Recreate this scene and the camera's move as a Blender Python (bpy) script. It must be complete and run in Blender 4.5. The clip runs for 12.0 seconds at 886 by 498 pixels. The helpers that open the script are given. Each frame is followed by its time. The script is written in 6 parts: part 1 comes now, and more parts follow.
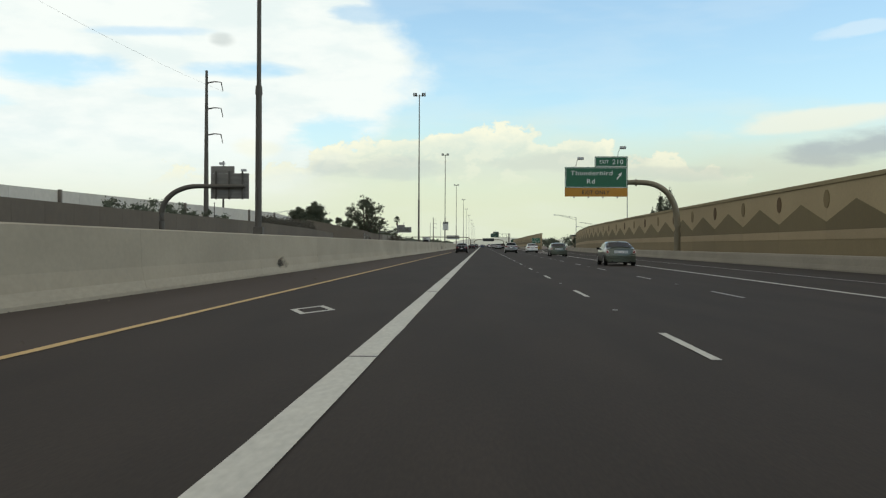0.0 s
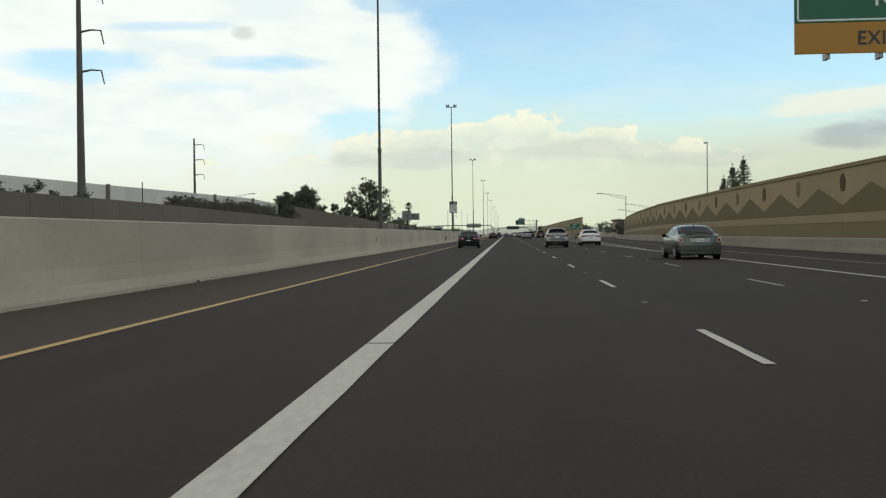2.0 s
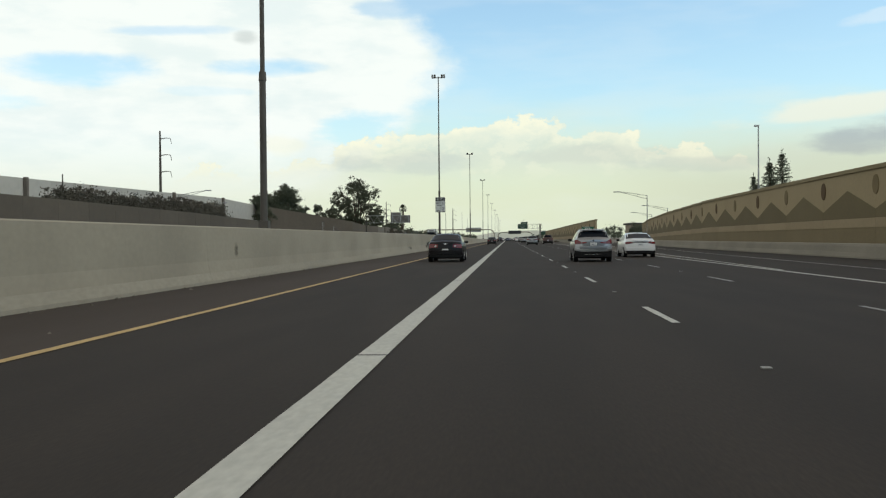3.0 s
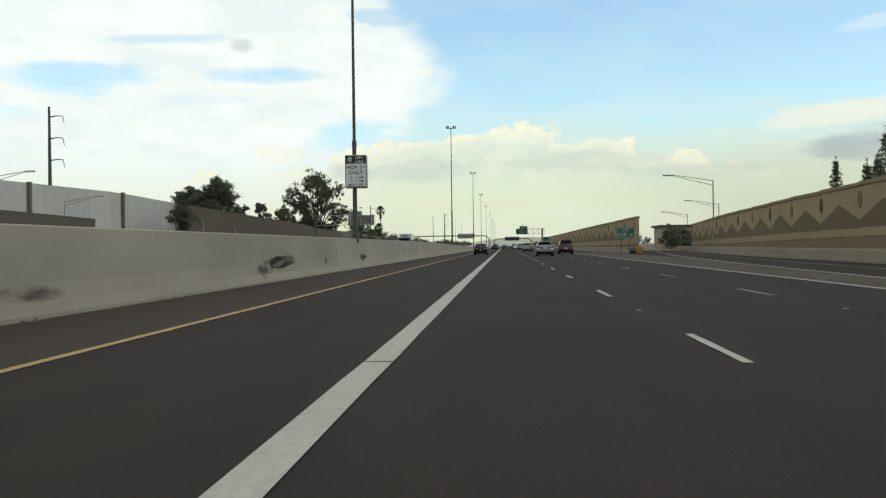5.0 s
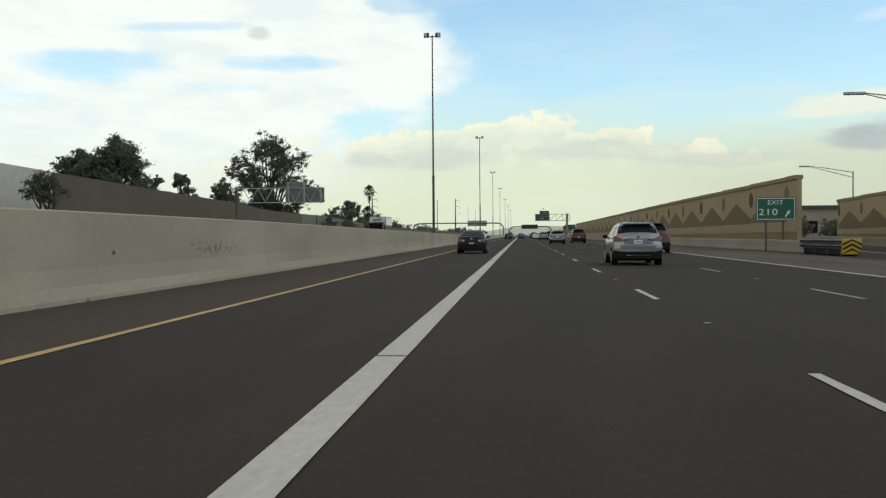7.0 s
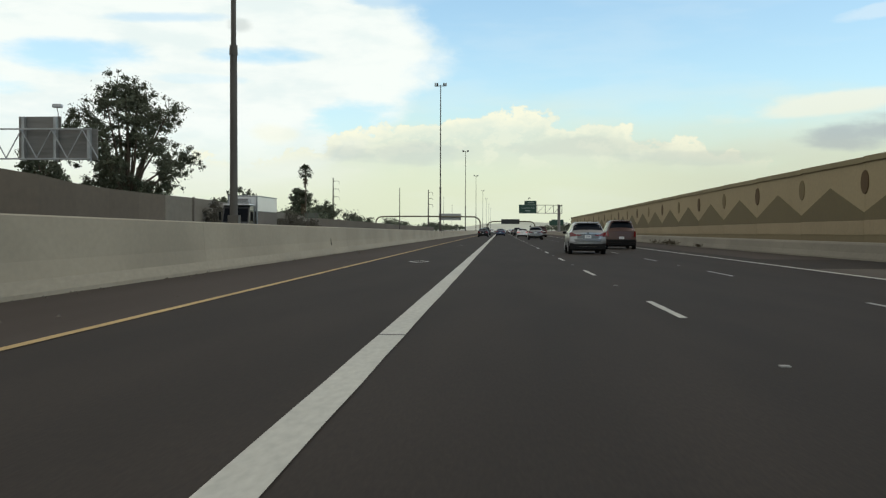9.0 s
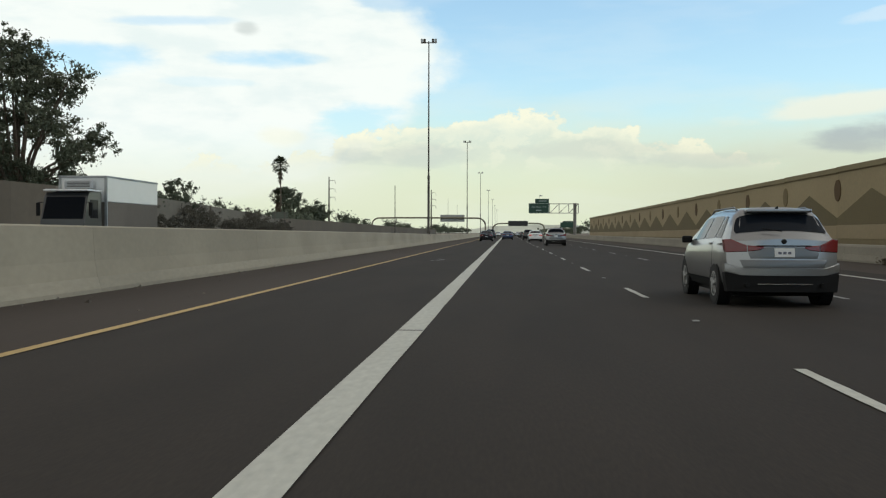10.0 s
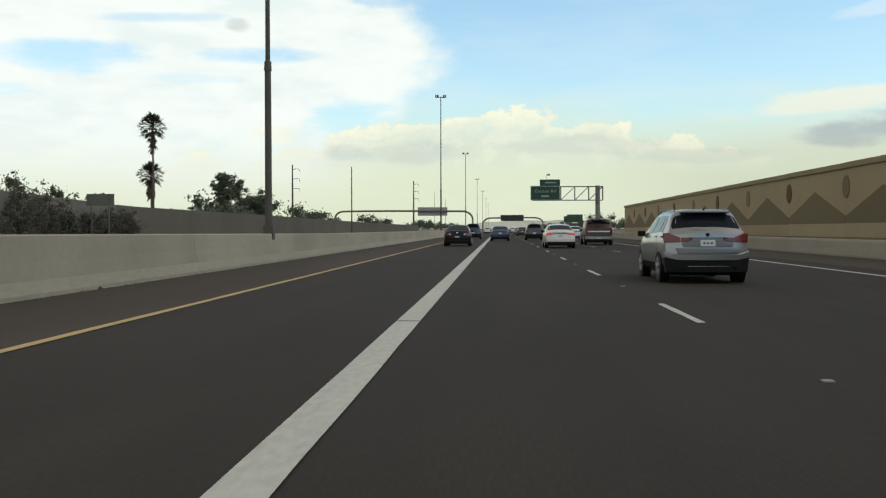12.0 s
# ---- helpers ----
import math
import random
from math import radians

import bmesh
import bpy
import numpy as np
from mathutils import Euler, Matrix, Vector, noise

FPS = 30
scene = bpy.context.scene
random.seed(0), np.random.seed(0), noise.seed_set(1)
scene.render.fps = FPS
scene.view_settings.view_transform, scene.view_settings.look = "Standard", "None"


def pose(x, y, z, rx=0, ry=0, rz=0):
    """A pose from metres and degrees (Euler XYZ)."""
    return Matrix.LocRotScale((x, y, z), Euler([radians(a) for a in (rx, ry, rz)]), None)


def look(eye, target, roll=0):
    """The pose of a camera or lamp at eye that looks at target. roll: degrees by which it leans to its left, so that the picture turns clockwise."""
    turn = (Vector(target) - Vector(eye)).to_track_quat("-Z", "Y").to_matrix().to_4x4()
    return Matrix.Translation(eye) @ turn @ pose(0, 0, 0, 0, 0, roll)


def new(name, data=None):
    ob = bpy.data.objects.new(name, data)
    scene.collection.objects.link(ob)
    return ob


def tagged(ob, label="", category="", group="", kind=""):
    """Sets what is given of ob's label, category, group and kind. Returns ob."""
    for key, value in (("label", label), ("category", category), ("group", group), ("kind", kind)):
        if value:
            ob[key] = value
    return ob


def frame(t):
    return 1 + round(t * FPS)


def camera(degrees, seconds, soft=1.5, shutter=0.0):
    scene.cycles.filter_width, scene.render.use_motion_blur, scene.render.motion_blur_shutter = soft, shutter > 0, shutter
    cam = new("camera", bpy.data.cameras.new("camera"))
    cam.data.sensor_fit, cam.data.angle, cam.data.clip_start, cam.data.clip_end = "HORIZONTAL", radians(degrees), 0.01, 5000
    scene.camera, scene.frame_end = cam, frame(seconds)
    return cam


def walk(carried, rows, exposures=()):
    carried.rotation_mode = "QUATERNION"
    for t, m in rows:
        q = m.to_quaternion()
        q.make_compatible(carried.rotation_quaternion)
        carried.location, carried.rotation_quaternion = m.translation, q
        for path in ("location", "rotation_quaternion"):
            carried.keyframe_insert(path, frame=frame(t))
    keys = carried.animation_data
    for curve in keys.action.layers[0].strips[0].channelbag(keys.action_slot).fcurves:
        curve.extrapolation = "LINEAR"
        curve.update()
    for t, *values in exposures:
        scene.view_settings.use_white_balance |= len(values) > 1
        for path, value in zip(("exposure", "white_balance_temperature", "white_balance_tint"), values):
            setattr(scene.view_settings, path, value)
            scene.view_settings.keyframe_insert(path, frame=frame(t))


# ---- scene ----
cam = camera(49.44, 12.0, 1.25)
PATH = [
    (0.0, (1.24, 0.00, 1.177, 89.756, -0.292, 2.331)),
    (0.5, (1.20, 15.50, 1.177, 89.901, 0.239, 2.785)),
    (1.0, (1.28, 30.89, 1.177, 89.538, 0.563, 3.667)),
    (1.5, (1.36, 46.58, 1.177, 89.395, 0.930, 4.055)),
    (2.0, (1.37, 62.38, 1.177, 89.130, 0.673, 3.767)),
    (2.5, (1.37, 78.51, 1.177, 89.105, -0.086, 3.574)),
    (3.0, (1.38, 94.24, 1.177, 89.403, 0.512, 3.859)),
    (5.0, (1.30, 158.96, 1.177, 89.838, 0.724, 3.648)),
    (5.5, (1.33, 174.75, 1.177, 89.500, 0.442, 3.861)),
    (6.0, (1.31, 191.27, 1.177, 89.394, 0.284, 4.028)),
    (6.5, (1.28, 207.82, 1.177, 89.573, 0.136, 4.459)),
    (7.0, (1.26, 224.36, 1.177, 89.164, 0.469, 4.623)),
    (9.0, (1.20, 289.56, 1.177, 88.867, -0.169, 3.400)),
    (9.5, (1.17, 306.09, 1.177, 88.917, -0.107, 3.482)),
    (10.0, (1.14, 321.58, 1.177, 89.018, -0.123, 3.800)),
    (10.5, (1.14, 338.12, 1.177, 89.071, 0.001, 4.233)),
    (11.0, (1.13, 354.56, 1.177, 89.059, 0.055, 4.052)),
    (11.5, (1.15, 371.46, 1.177, 88.912, 0.086, 3.608)),
    (12.0, (1.15, 388.05, 1.177, 88.803, 0.092, 3.336)),
]
walk(cam, [(t, pose(*p)) for t, p in PATH])


# ---- sky, sun and exposure ----
SUN_EL, SUN_AZ = 48.0, 105.0  # degrees: height, and turn from the road's direction (to the right)
world = bpy.data.worlds.new("sky")
scene.world = world
world.use_nodes = True
wt = world.node_tree


class Node:
    """Arithmetic on node sockets."""

    def __init__(self, tree, sock):
        self.tree, self.sock = tree, sock

    def op(self, kind, *others):
        n = self.tree.nodes.new("ShaderNodeMath")
        n.operation = kind
        for k, v in enumerate((self, *others)):
            if isinstance(v, Node):
                self.tree.links.new(v.sock, n.inputs[k])
            else:
                n.inputs[k].default_value = v
        return Node(self.tree, n.outputs[0])

    def __add__(self, o):
        return self.op("ADD", o)

    def __sub__(self, o):
        return self.op("SUBTRACT", o)

    def __mul__(self, o):
        return self.op("MULTIPLY", o)

    def step(self, lo, hi):
        n = self.tree.nodes.new("ShaderNodeMapRange")
        n.interpolation_type = "SMOOTHSTEP"
        self.tree.links.new(self.sock, n.inputs[0])
        n.inputs[1].default_value, n.inputs[2].default_value = lo, hi
        return Node(self.tree, n.outputs[0])


def blend(tree, fac, a, b):
    """The colour a with b laid over it by fac."""
    n = tree.nodes.new("ShaderNodeMix")
    n.data_type = "RGBA"
    tree.links.new(fac.sock, n.inputs[0])
    for k, v in ((6, a), (7, b)):
        if isinstance(v, tuple):
            n.inputs[k].default_value = (*v, 1)
        else:
            tree.links.new(v, n.inputs[k])
    return n.outputs[2]


def sky_noise(vec, stretch, scale, detail, rough=0.55):
    m = wt.nodes.new("ShaderNodeMapping")
    m.inputs["Scale"].default_value = stretch
    wt.links.new(vec, m.inputs[0])
    n = wt.nodes.new("ShaderNodeTexNoise")
    n.inputs["Scale"].default_value, n.inputs["Detail"].default_value, n.inputs["Roughness"].default_value = scale, detail, rough
    wt.links.new(m.outputs[0], n.inputs["Vector"])
    return Node(wt, n.outputs[0])


direction = wt.nodes.new("ShaderNodeTexCoord").outputs["Generated"]
split = wt.nodes.new("ShaderNodeSeparateXYZ")
wt.links.new(direction, split.inputs[0])
dx, dy, dz = (Node(wt, split.outputs[k]) for k in range(3))
az = dx.op("ARCTAN2", dy) * 57.3
el = dz.op("ARCSINE") * 57.3
air = wt.nodes.new("ShaderNodeTexSky")
air.sky_type, air.sun_disc = "NISHITA", False
air.sun_elevation, air.sun_rotation = radians(SUN_EL), radians(SUN_AZ)
air.dust_density, air.air_density = 1.5, 1.0
tone = wt.nodes.new("ShaderNodeMix")
tone.data_type, tone.blend_type = "RGBA", "MULTIPLY"
tone.inputs[0].default_value = 1.0
tone.inputs[7].default_value = (0.190, 0.214, 0.200, 1)
wt.links.new(air.outputs[0], tone.inputs[6])
billow = sky_noise(direction, (1, 1, 1.9), 9.0, 6.0)
wisp = sky_noise(direction, (1, 1, 5.0), 5.0, 4.0)
soft_noise = sky_noise(direction, (1, 1, 2.6), 3.2, 3.0)
puff = sky_noise(direction, (1, 1, 1.5), 26.0, 6.0, 0.6)
shred = sky_noise(direction, (1, 1, 3.2), 13.0, 5.0, 0.55)


def lens(at_az, at_el, half_az, half_el, tilt=0.0, rough=1.0):
    """A soft streak of cloud or clear sky, 1 in its middle."""
    u = (az - at_az) * (1.0 / half_az)
    v = (el - at_el - (az - at_az) * tilt) * (1.0 / half_el)
    return ((u * u + v * v) * -1.0 + 1.0 + (shred - 0.5) * 2.6 * rough + (billow - 0.5) * 1.6 * rough).step(0.0, 0.95)


# pale haze towards the horizon
haze = (el * -1.0 + (wisp - 0.5) * 4.0 + (billow - 0.5) * 3.0).step(-9.0, -2.2)
colour = blend(wt, haze * 0.93, tone.outputs[2], (0.76, 0.82, 0.61))
colour = blend(wt, az.step(-5.0, -14.0) * el.step(0.5, 4.0) * haze * 0.6, colour, (0.90, 0.935, 0.87))
# scattered thin cloud elsewhere in the sky
thin = (wisp + (el * 0.004)).step(0.50, 0.68)
colour = blend(wt, thin * 0.13, colour, (0.86, 0.93, 0.93))
# the large bright cloud bank on the sunny side, with gaps of clear sky
bend = (el - 10.0) * 0.29
edge = bend * bend * -2.0 - 3.6
bank = (edge - az + (billow - 0.5) * 6.0 + (puff - 0.5) * 2.4 + (soft_noise - 0.5) * 3.0).step(-0.5, 1.9)
clear_sky = tone.outputs[2]
low_fade = el.step(2.0, 6.5)
bank_white = blend(wt, (shred * 0.6 + billow * 0.4).step(0.44, 0.62), (0.945, 1.0, 0.958), (0.835, 0.93, 0.91))
colour = blend(wt, bank * (low_fade * 0.9 + 0.1), colour, bank_white)
for gap, much in ((lens(-24.6, 9.6, 5.0, 1.15, 0.0, 0.7), 0.85), (lens(-14.2, 10.0, 3.6, 0.65, 0.03, 0.7), 0.85), (lens(-19.4, 11.9, 4.0, 0.38, 0.05, 0.7), 0.5), (lens(-8.6, 6.7, 3.2, 1.2, 0.12), 0.9), (lens(-17.5, 8.6, 3.0, 0.35), 0.25), (lens(-31.0, 7.8, 5.0, 0.8), 0.5), (lens(-7.0, 13.4, 2.5, 0.6), 0.6)):
    colour = blend(wt, gap * much, colour, blend(wt, haze * 0.35, clear_sky, (0.74, 0.88, 0.92)))
# a small grey shred before the bank
colour = blend(wt, lens(-15.3, 11.65, 0.95, 0.5, 0.0, 0.7) * 0.6, colour, (0.56, 0.62, 0.60))
# heaped cloud low over the road: a shaded body with bright tops
heap_top = (puff - 0.5) * 5.2 + (billow - 0.5) * 5.0 + (az + 0.6).op("ABSOLUTE") * -0.17 + 6.9
heap = (heap_top - el).step(0.0, 0.45) * el.step(3.0, 5.0)
heap_lit = heap * ((heap_top - el).step(1.6, 0.3) * 0.65 + puff.step(0.50, 0.60) * 0.35)
colour = blend(wt, heap * 0.66, colour, (0.72, 0.775, 0.65))
colour = blend(wt, heap_lit * 0.88, colour, (1.0, 0.99, 0.77))
colour = blend(wt, lens(-6.5, 4.5, 5.0, 0.75, 0.0, 1.2) * 0.5, colour, (0.57, 0.64, 0.60))
colour = blend(wt, lens(5.5, 4.9, 5.0, 0.6, 0.02, 1.3) * 0.35, colour, (0.60, 0.66, 0.60))
colour = blend(wt, lens(-13.5, 5.6, 1.6, 0.8, 0.0, 1.0) * 0.4, colour, (0.98, 0.95, 0.72))
# a white streak and a grey cloud off to the right
colour = blend(wt, lens(19.5, 7.1, 7.5, 0.8, 0.09) * 0.8, colour, (0.90, 0.92, 0.78))
colour = blend(wt, lens(21.4, 5.6, 5.8, 1.05, 0.10) * 0.85, colour, (0.41, 0.48, 0.53))
colour = blend(wt, lens(11.5, 4.2, 5.0, 0.5, 0.0, 1.2) * 0.35, colour, (0.56, 0.62, 0.60))
colour = blend(wt, lens(20.6, 11.7, 2.6, 0.42, 0.12, 1.2) * 0.38, colour, (0.86, 0.93, 0.95))
# the haze is duller away from the bright side
colour = blend(wt, haze * az.step(2.0, 16.0) * el.step(8.0, 4.0) * 0.55, colour, (0.56, 0.60, 0.48))
# unseen warm grey layer overhead, broken like cloud, added to warm the sky's light
warm_overhead = el.step(18.0, 32.0) * (soft_noise.step(0.30, 0.60) * 0.35 + 0.60)
colour = blend(wt, warm_overhead, colour, (0.56, 0.515, 0.440))
# below the horizon: the land's own dull brown
land = el.step(0.0, -1.0)
colour = blend(wt, land, colour, (0.12, 0.11, 0.10))
back = wt.nodes["Background"]
wt.links.new(colour, back.inputs[0])
back.inputs[1].default_value = 1.0

sun_data = bpy.data.lights.new("sun", "SUN")
sun_data.energy, sun_data.angle, sun_data.color = 0.42, radians(14), (1.0, 0.95, 0.86)
sun = new("sun", sun_data)
a, e = radians(SUN_AZ), radians(SUN_EL)
sun.matrix_world = look((math.sin(a) * math.cos(e) * 50, math.cos(a) * math.cos(e) * 50, math.sin(e) * 50), (0, 0, 0))


# ---- materials ----
def surf(name, base, rough=0.7, metal=0.0, big=(0.4, 0.12), fine=(14.0, 0.12), bump=0.0, stretch=(1, 1, 1), tint=None, vary=0.0, spec=None, where="world", rvar=0.3):
    """A surface with stains (big: scale, strength), grain (fine) and relief. tint: the colour that the stains lean to; vary: difference from piece to piece."""
    m = bpy.data.materials.new(name)
    m.use_nodes = True
    t = m.node_tree
    p = t.nodes["Principled BSDF"]
    p.inputs["Roughness"].default_value, p.inputs["Metallic"].default_value = rough, metal
    if spec is not None:
        p.inputs["Specular IOR Level"].default_value = spec
    if where == "world":
        src = t.nodes.new("ShaderNodeNewGeometry").outputs["Position"]
    else:
        src = t.nodes.new("ShaderNodeTexCoord").outputs["Object"]
    mp = t.nodes.new("ShaderNodeMapping")
    mp.inputs["Scale"].default_value = stretch
    t.links.new(src, mp.inputs[0])

    def noise_at(scale, detail):
        n = t.nodes.new("ShaderNodeTexNoise")
        n.inputs["Scale"].default_value, n.inputs["Detail"].default_value = scale, detail
        t.links.new(mp.outputs[0], n.inputs["Vector"])
        return Node(t, n.outputs[0])

    stain, grain = noise_at(big[0], 5.0), noise_at(fine[0], 4.0)
    col = blend(t, stain.step(0.3, 0.72) * min(1.0, big[1] * 4), tuple(base), tuple(tint) if tint else tuple(c * 0.6 for c in base))
    value = (grain - 0.5) * (fine[1] * 4) + 1.0
    if vary:
        rnd = Node(t, t.nodes.new("ShaderNodeObjectInfo").outputs["Random"])
        value = value * ((rnd - 0.5) * (2 * vary) + 1.0)
    hsv = t.nodes.new("ShaderNodeHueSaturation")
    t.links.new(col, hsv.inputs["Color"])
    t.links.new(value.sock, hsv.inputs["Value"])
    t.links.new(hsv.outputs[0], p.inputs["Base Color"])
    rr = (grain - 0.5) * rvar + rough
    t.links.new(rr.sock, p.inputs["Roughness"])
    if bump:
        b = t.nodes.new("ShaderNodeBump")
        b.inputs["Strength"].default_value, b.inputs["Distance"].default_value = bump, 0.02
        t.links.new((grain + stain * 0.5).sock, b.inputs["Height"])
        t.links.new(b.outputs[0], p.inputs["Normal"])
    return m


def plain(name, base, rough=0.4, metal=0.0, coat=0.0, glow=None, glow_strength=1.0, spec=None):
    m = surf(name, base, rough, metal, (2.0, 0.02), (60.0, 0.008), where="object", rvar=0.03, spec=spec)
    p = m.node_tree.nodes["Principled BSDF"]
    p.inputs["Coat Weight"].default_value = coat
    p.inputs["Coat Roughness"].default_value = 0.06
    if glow:
        p.inputs["Emission Color"].default_value = (*glow, 1)
        p.inputs["Emission Strength"].default_value = glow_strength
    return m


def glass(name, base=(0.009, 0.012, 0.017)):
    m = bpy.data.materials.new(name)
    m.use_nodes = True
    p = m.node_tree.nodes["Principled BSDF"]
    p.inputs["Base Color"].default_value = (*base, 1)
    p.inputs["Roughness"].default_value = 0.05
    p.inputs["IOR"].default_value = 1.17
    return m


ASPHALT = surf("asphalt", (0.0354, 0.0307, 0.0270), 0.92, 0, (0.9, 0.18), (42.0, 0.24), 0.14, (1.0, 0.16, 1.0), (0.0455, 0.0385, 0.0330), spec=0.12)
SHOULDER = surf("shoulder_asphalt", (0.070, 0.0585, 0.050), 0.95, 0, (0.5, 0.12), (38.0, 0.15), 0.15, (1.0, 0.12, 1.0), (0.052, 0.041, 0.034), spec=0.12)
SOIL = surf("dry_soil", (0.16, 0.13, 0.10), 0.95, 0, (0.06, 0.15), (2.5, 0.2), 0.4)
GORE = surf("bleached_gore_asphalt", (0.105, 0.094, 0.081), 0.95, 0, (0.4, 0.16), (30.0, 0.16), 0.15, (1.0, 0.12, 1.0), (0.068, 0.058, 0.050), spec=0.12)
WHITE_PAINT = surf("white_road_paint", (0.47, 0.47, 0.42), 0.75, 0, (0.9, 0.10), (16.0, 0.14), 0.15, (1.0, 0.35, 1.0), (0.36, 0.36, 0.325))
THIN_PAINT = surf("worn_white_paint", (0.32, 0.32, 0.30), 0.8, 0, (1.2, 0.18), (18.0, 0.2), 0.15, (1.0, 0.3, 1.0), (0.20, 0.20, 0.19))
YELLOW_PAINT = surf("yellow_road_paint", (0.49, 0.342, 0.140), 0.75, 0, (0.9, 0.14), (16.0, 0.15), 0.15, (1.0, 0.3, 1.0), (0.34, 0.23, 0.085))
FAINT_PAINT = surf("faded_gore_paint", (0.13, 0.115, 0.10), 0.85, 0, (1.2, 0.25), (14.0, 0.3), 0.1, (1.0, 0.3, 1.0), (0.075, 0.064, 0.055))
SEAM = surf("dark_joint_sealer", (0.085, 0.083, 0.078), 0.8)
CONCRETE = surf("barrier_concrete", (0.338, 0.298, 0.224), 0.92, 0, (0.30, 0.12), (7.0, 0.07), 0.08, (1.0, 0.7, 1.2), (0.205, 0.180, 0.137), 0.05)
# darker and greyer than the median's concrete
FOOT_CONCRETE = surf("darker_grey_concrete", (0.250, 0.228, 0.182), 0.92, 0, (0.30, 0.14), (7.0, 0.09), 0.08, (1.0, 0.7, 1.2), (0.170, 0.155, 0.125), 0.06)
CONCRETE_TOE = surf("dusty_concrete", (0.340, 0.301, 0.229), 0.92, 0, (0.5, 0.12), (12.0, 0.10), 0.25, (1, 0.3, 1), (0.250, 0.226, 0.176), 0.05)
GRIT = surf("roadside_grit", (0.055, 0.045, 0.036), 0.95, 0, (1.2, 0.3), (9.0, 0.4), 0, (1, 1, 1), (0.16, 0.14, 0.115))
TAN = surf("tan_wall_paint", (0.325, 0.262, 0.155), 0.92, 0, (0.25, 0.09), (6.0, 0.09), 0.3, (1, 1, 1), (0.262, 0.206, 0.120), 0.05)
TAN_PALE = surf("pale_tan_band", (0.315, 0.252, 0.156), 0.92, 0, (0.25, 0.10), (6.0, 0.09), 0.3, (1, 1, 1), (0.240, 0.184, 0.106), 0.05)
BROWN = surf("brown_wall_paint", (0.146, 0.118, 0.061), 0.92, 0, (0.3, 0.07), (7.0, 0.10), 0.3, (1, 1, 1), (0.116, 0.091, 0.046), 0.05)
BROWN_LOW = surf("lower_band_paint", (0.198, 0.158, 0.087), 0.92, 0, (0.3, 0.08), (7.0, 0.10), 0.3, (1, 1, 1), (0.150, 0.116, 0.062), 0.05)
BROWN_DARK = surf("dark_medallion", (0.098, 0.060, 0.024), 0.92, 0, (0.6, 0.1), (9.0, 0.12), 0.3)
BROWN_MID = surf("brown_medallion", (0.178, 0.135, 0.066), 0.92, 0, (0.6, 0.1), (9.0, 0.12), 0.3)
CAP = surf("wall_cap_concrete", (0.250, 0.208, 0.116), 0.92, 0, (0.4, 0.09), (8.0, 0.09), 0.25)
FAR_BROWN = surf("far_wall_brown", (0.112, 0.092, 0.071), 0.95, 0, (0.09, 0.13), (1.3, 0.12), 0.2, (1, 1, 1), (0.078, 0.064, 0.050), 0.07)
FAR_PALE = surf("far_wall_grey_block", (0.46, 0.44, 0.395), 0.95, 0, (0.06, 0.10), (0.8, 0.08), 0.2, (1, 1, 1), (0.40, 0.39, 0.37), 0.05)
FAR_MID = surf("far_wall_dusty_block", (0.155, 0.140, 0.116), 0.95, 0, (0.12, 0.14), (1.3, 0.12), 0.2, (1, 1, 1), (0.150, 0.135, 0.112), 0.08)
FAR_POST = surf("far_wall_post", (0.15, 0.13, 0.11), 0.95)
STEEL = surf("weathered_pole_steel", (0.088, 0.079, 0.068), 0.6, 0.3, (0.5, 0.15), (8.0, 0.12), 0.1)
GALV = surf("galvanised_steel", (0.36, 0.37, 0.37), 0.5, 0.7, (1.5, 0.12), (20.0, 0.1), 0.05)
TAN_STEEL = surf("tan_painted_steel", (0.17, 0.15, 0.10), 0.55, 0.1, (0.6, 0.12), (10.0, 0.1), 0.05)
# darker than ALU: the backlit sign backs' shade is put into this colour
DULL_ALU = surf("shaded_dull_metal", (0.20, 0.19, 0.175), 0.65, 0.2, (1.0, 0.15), (8.0, 0.1), 0.1, (0.4, 1, 4))
ALU = surf("sign_back_aluminium", (0.36, 0.36, 0.35), 0.55, 0.4, (1.0, 0.15), (8.0, 0.08), 0.1, (0.4, 1, 4))
GREEN = surf("green_sign_sheeting", (0.008, 0.104, 0.050), 0.5, 0, (0.8, 0.08), (14.0, 0.05), 0, (1, 1, 1), (0.005, 0.072, 0.038))
ORANGE = surf("yellow_sign_panel", (0.38, 0.175, 0.009), 0.5, 0, (0.8, 0.08), (14.0, 0.05), 0, (1, 1, 1), (0.34, 0.165, 0.014))
# darker sign green for the signs far ahead
GREEN_DULL = surf("duller_green_sign", (0.012, 0.052, 0.034), 0.6, 0, (0.8, 0.08), (14.0, 0.05), 0, (1, 1, 1), (0.008, 0.036, 0.024))
GREEN_GREY = surf("weathered_sign_back", (0.115, 0.125, 0.100), 0.7, 0, (0.8, 0.12), (10.0, 0.08))
# duller sign white for the far gantry's writing
DULLER_WHITE = surf("duller_sign_letters", (0.30, 0.35, 0.32), 0.6, 0, (1.0, 0.08), (20.0, 0.06))
NOSE_YELLOW = surf("yellow_nose_sheeting", (0.56, 0.37, 0.015), 0.5, 0, (1.0, 0.08), (14.0, 0.06))
SIGN_WHITE = surf("white_sign_sheeting", (0.66, 0.68, 0.66), 0.45, 0, (1.0, 0.06), (20.0, 0.05))
SIGN_BLACK = surf("black_sign_sheeting", (0.016, 0.016, 0.017), 0.4)
LAMP_GREY = surf("lamp_housing", (0.40, 0.41, 0.42), 0.5, 0.3)
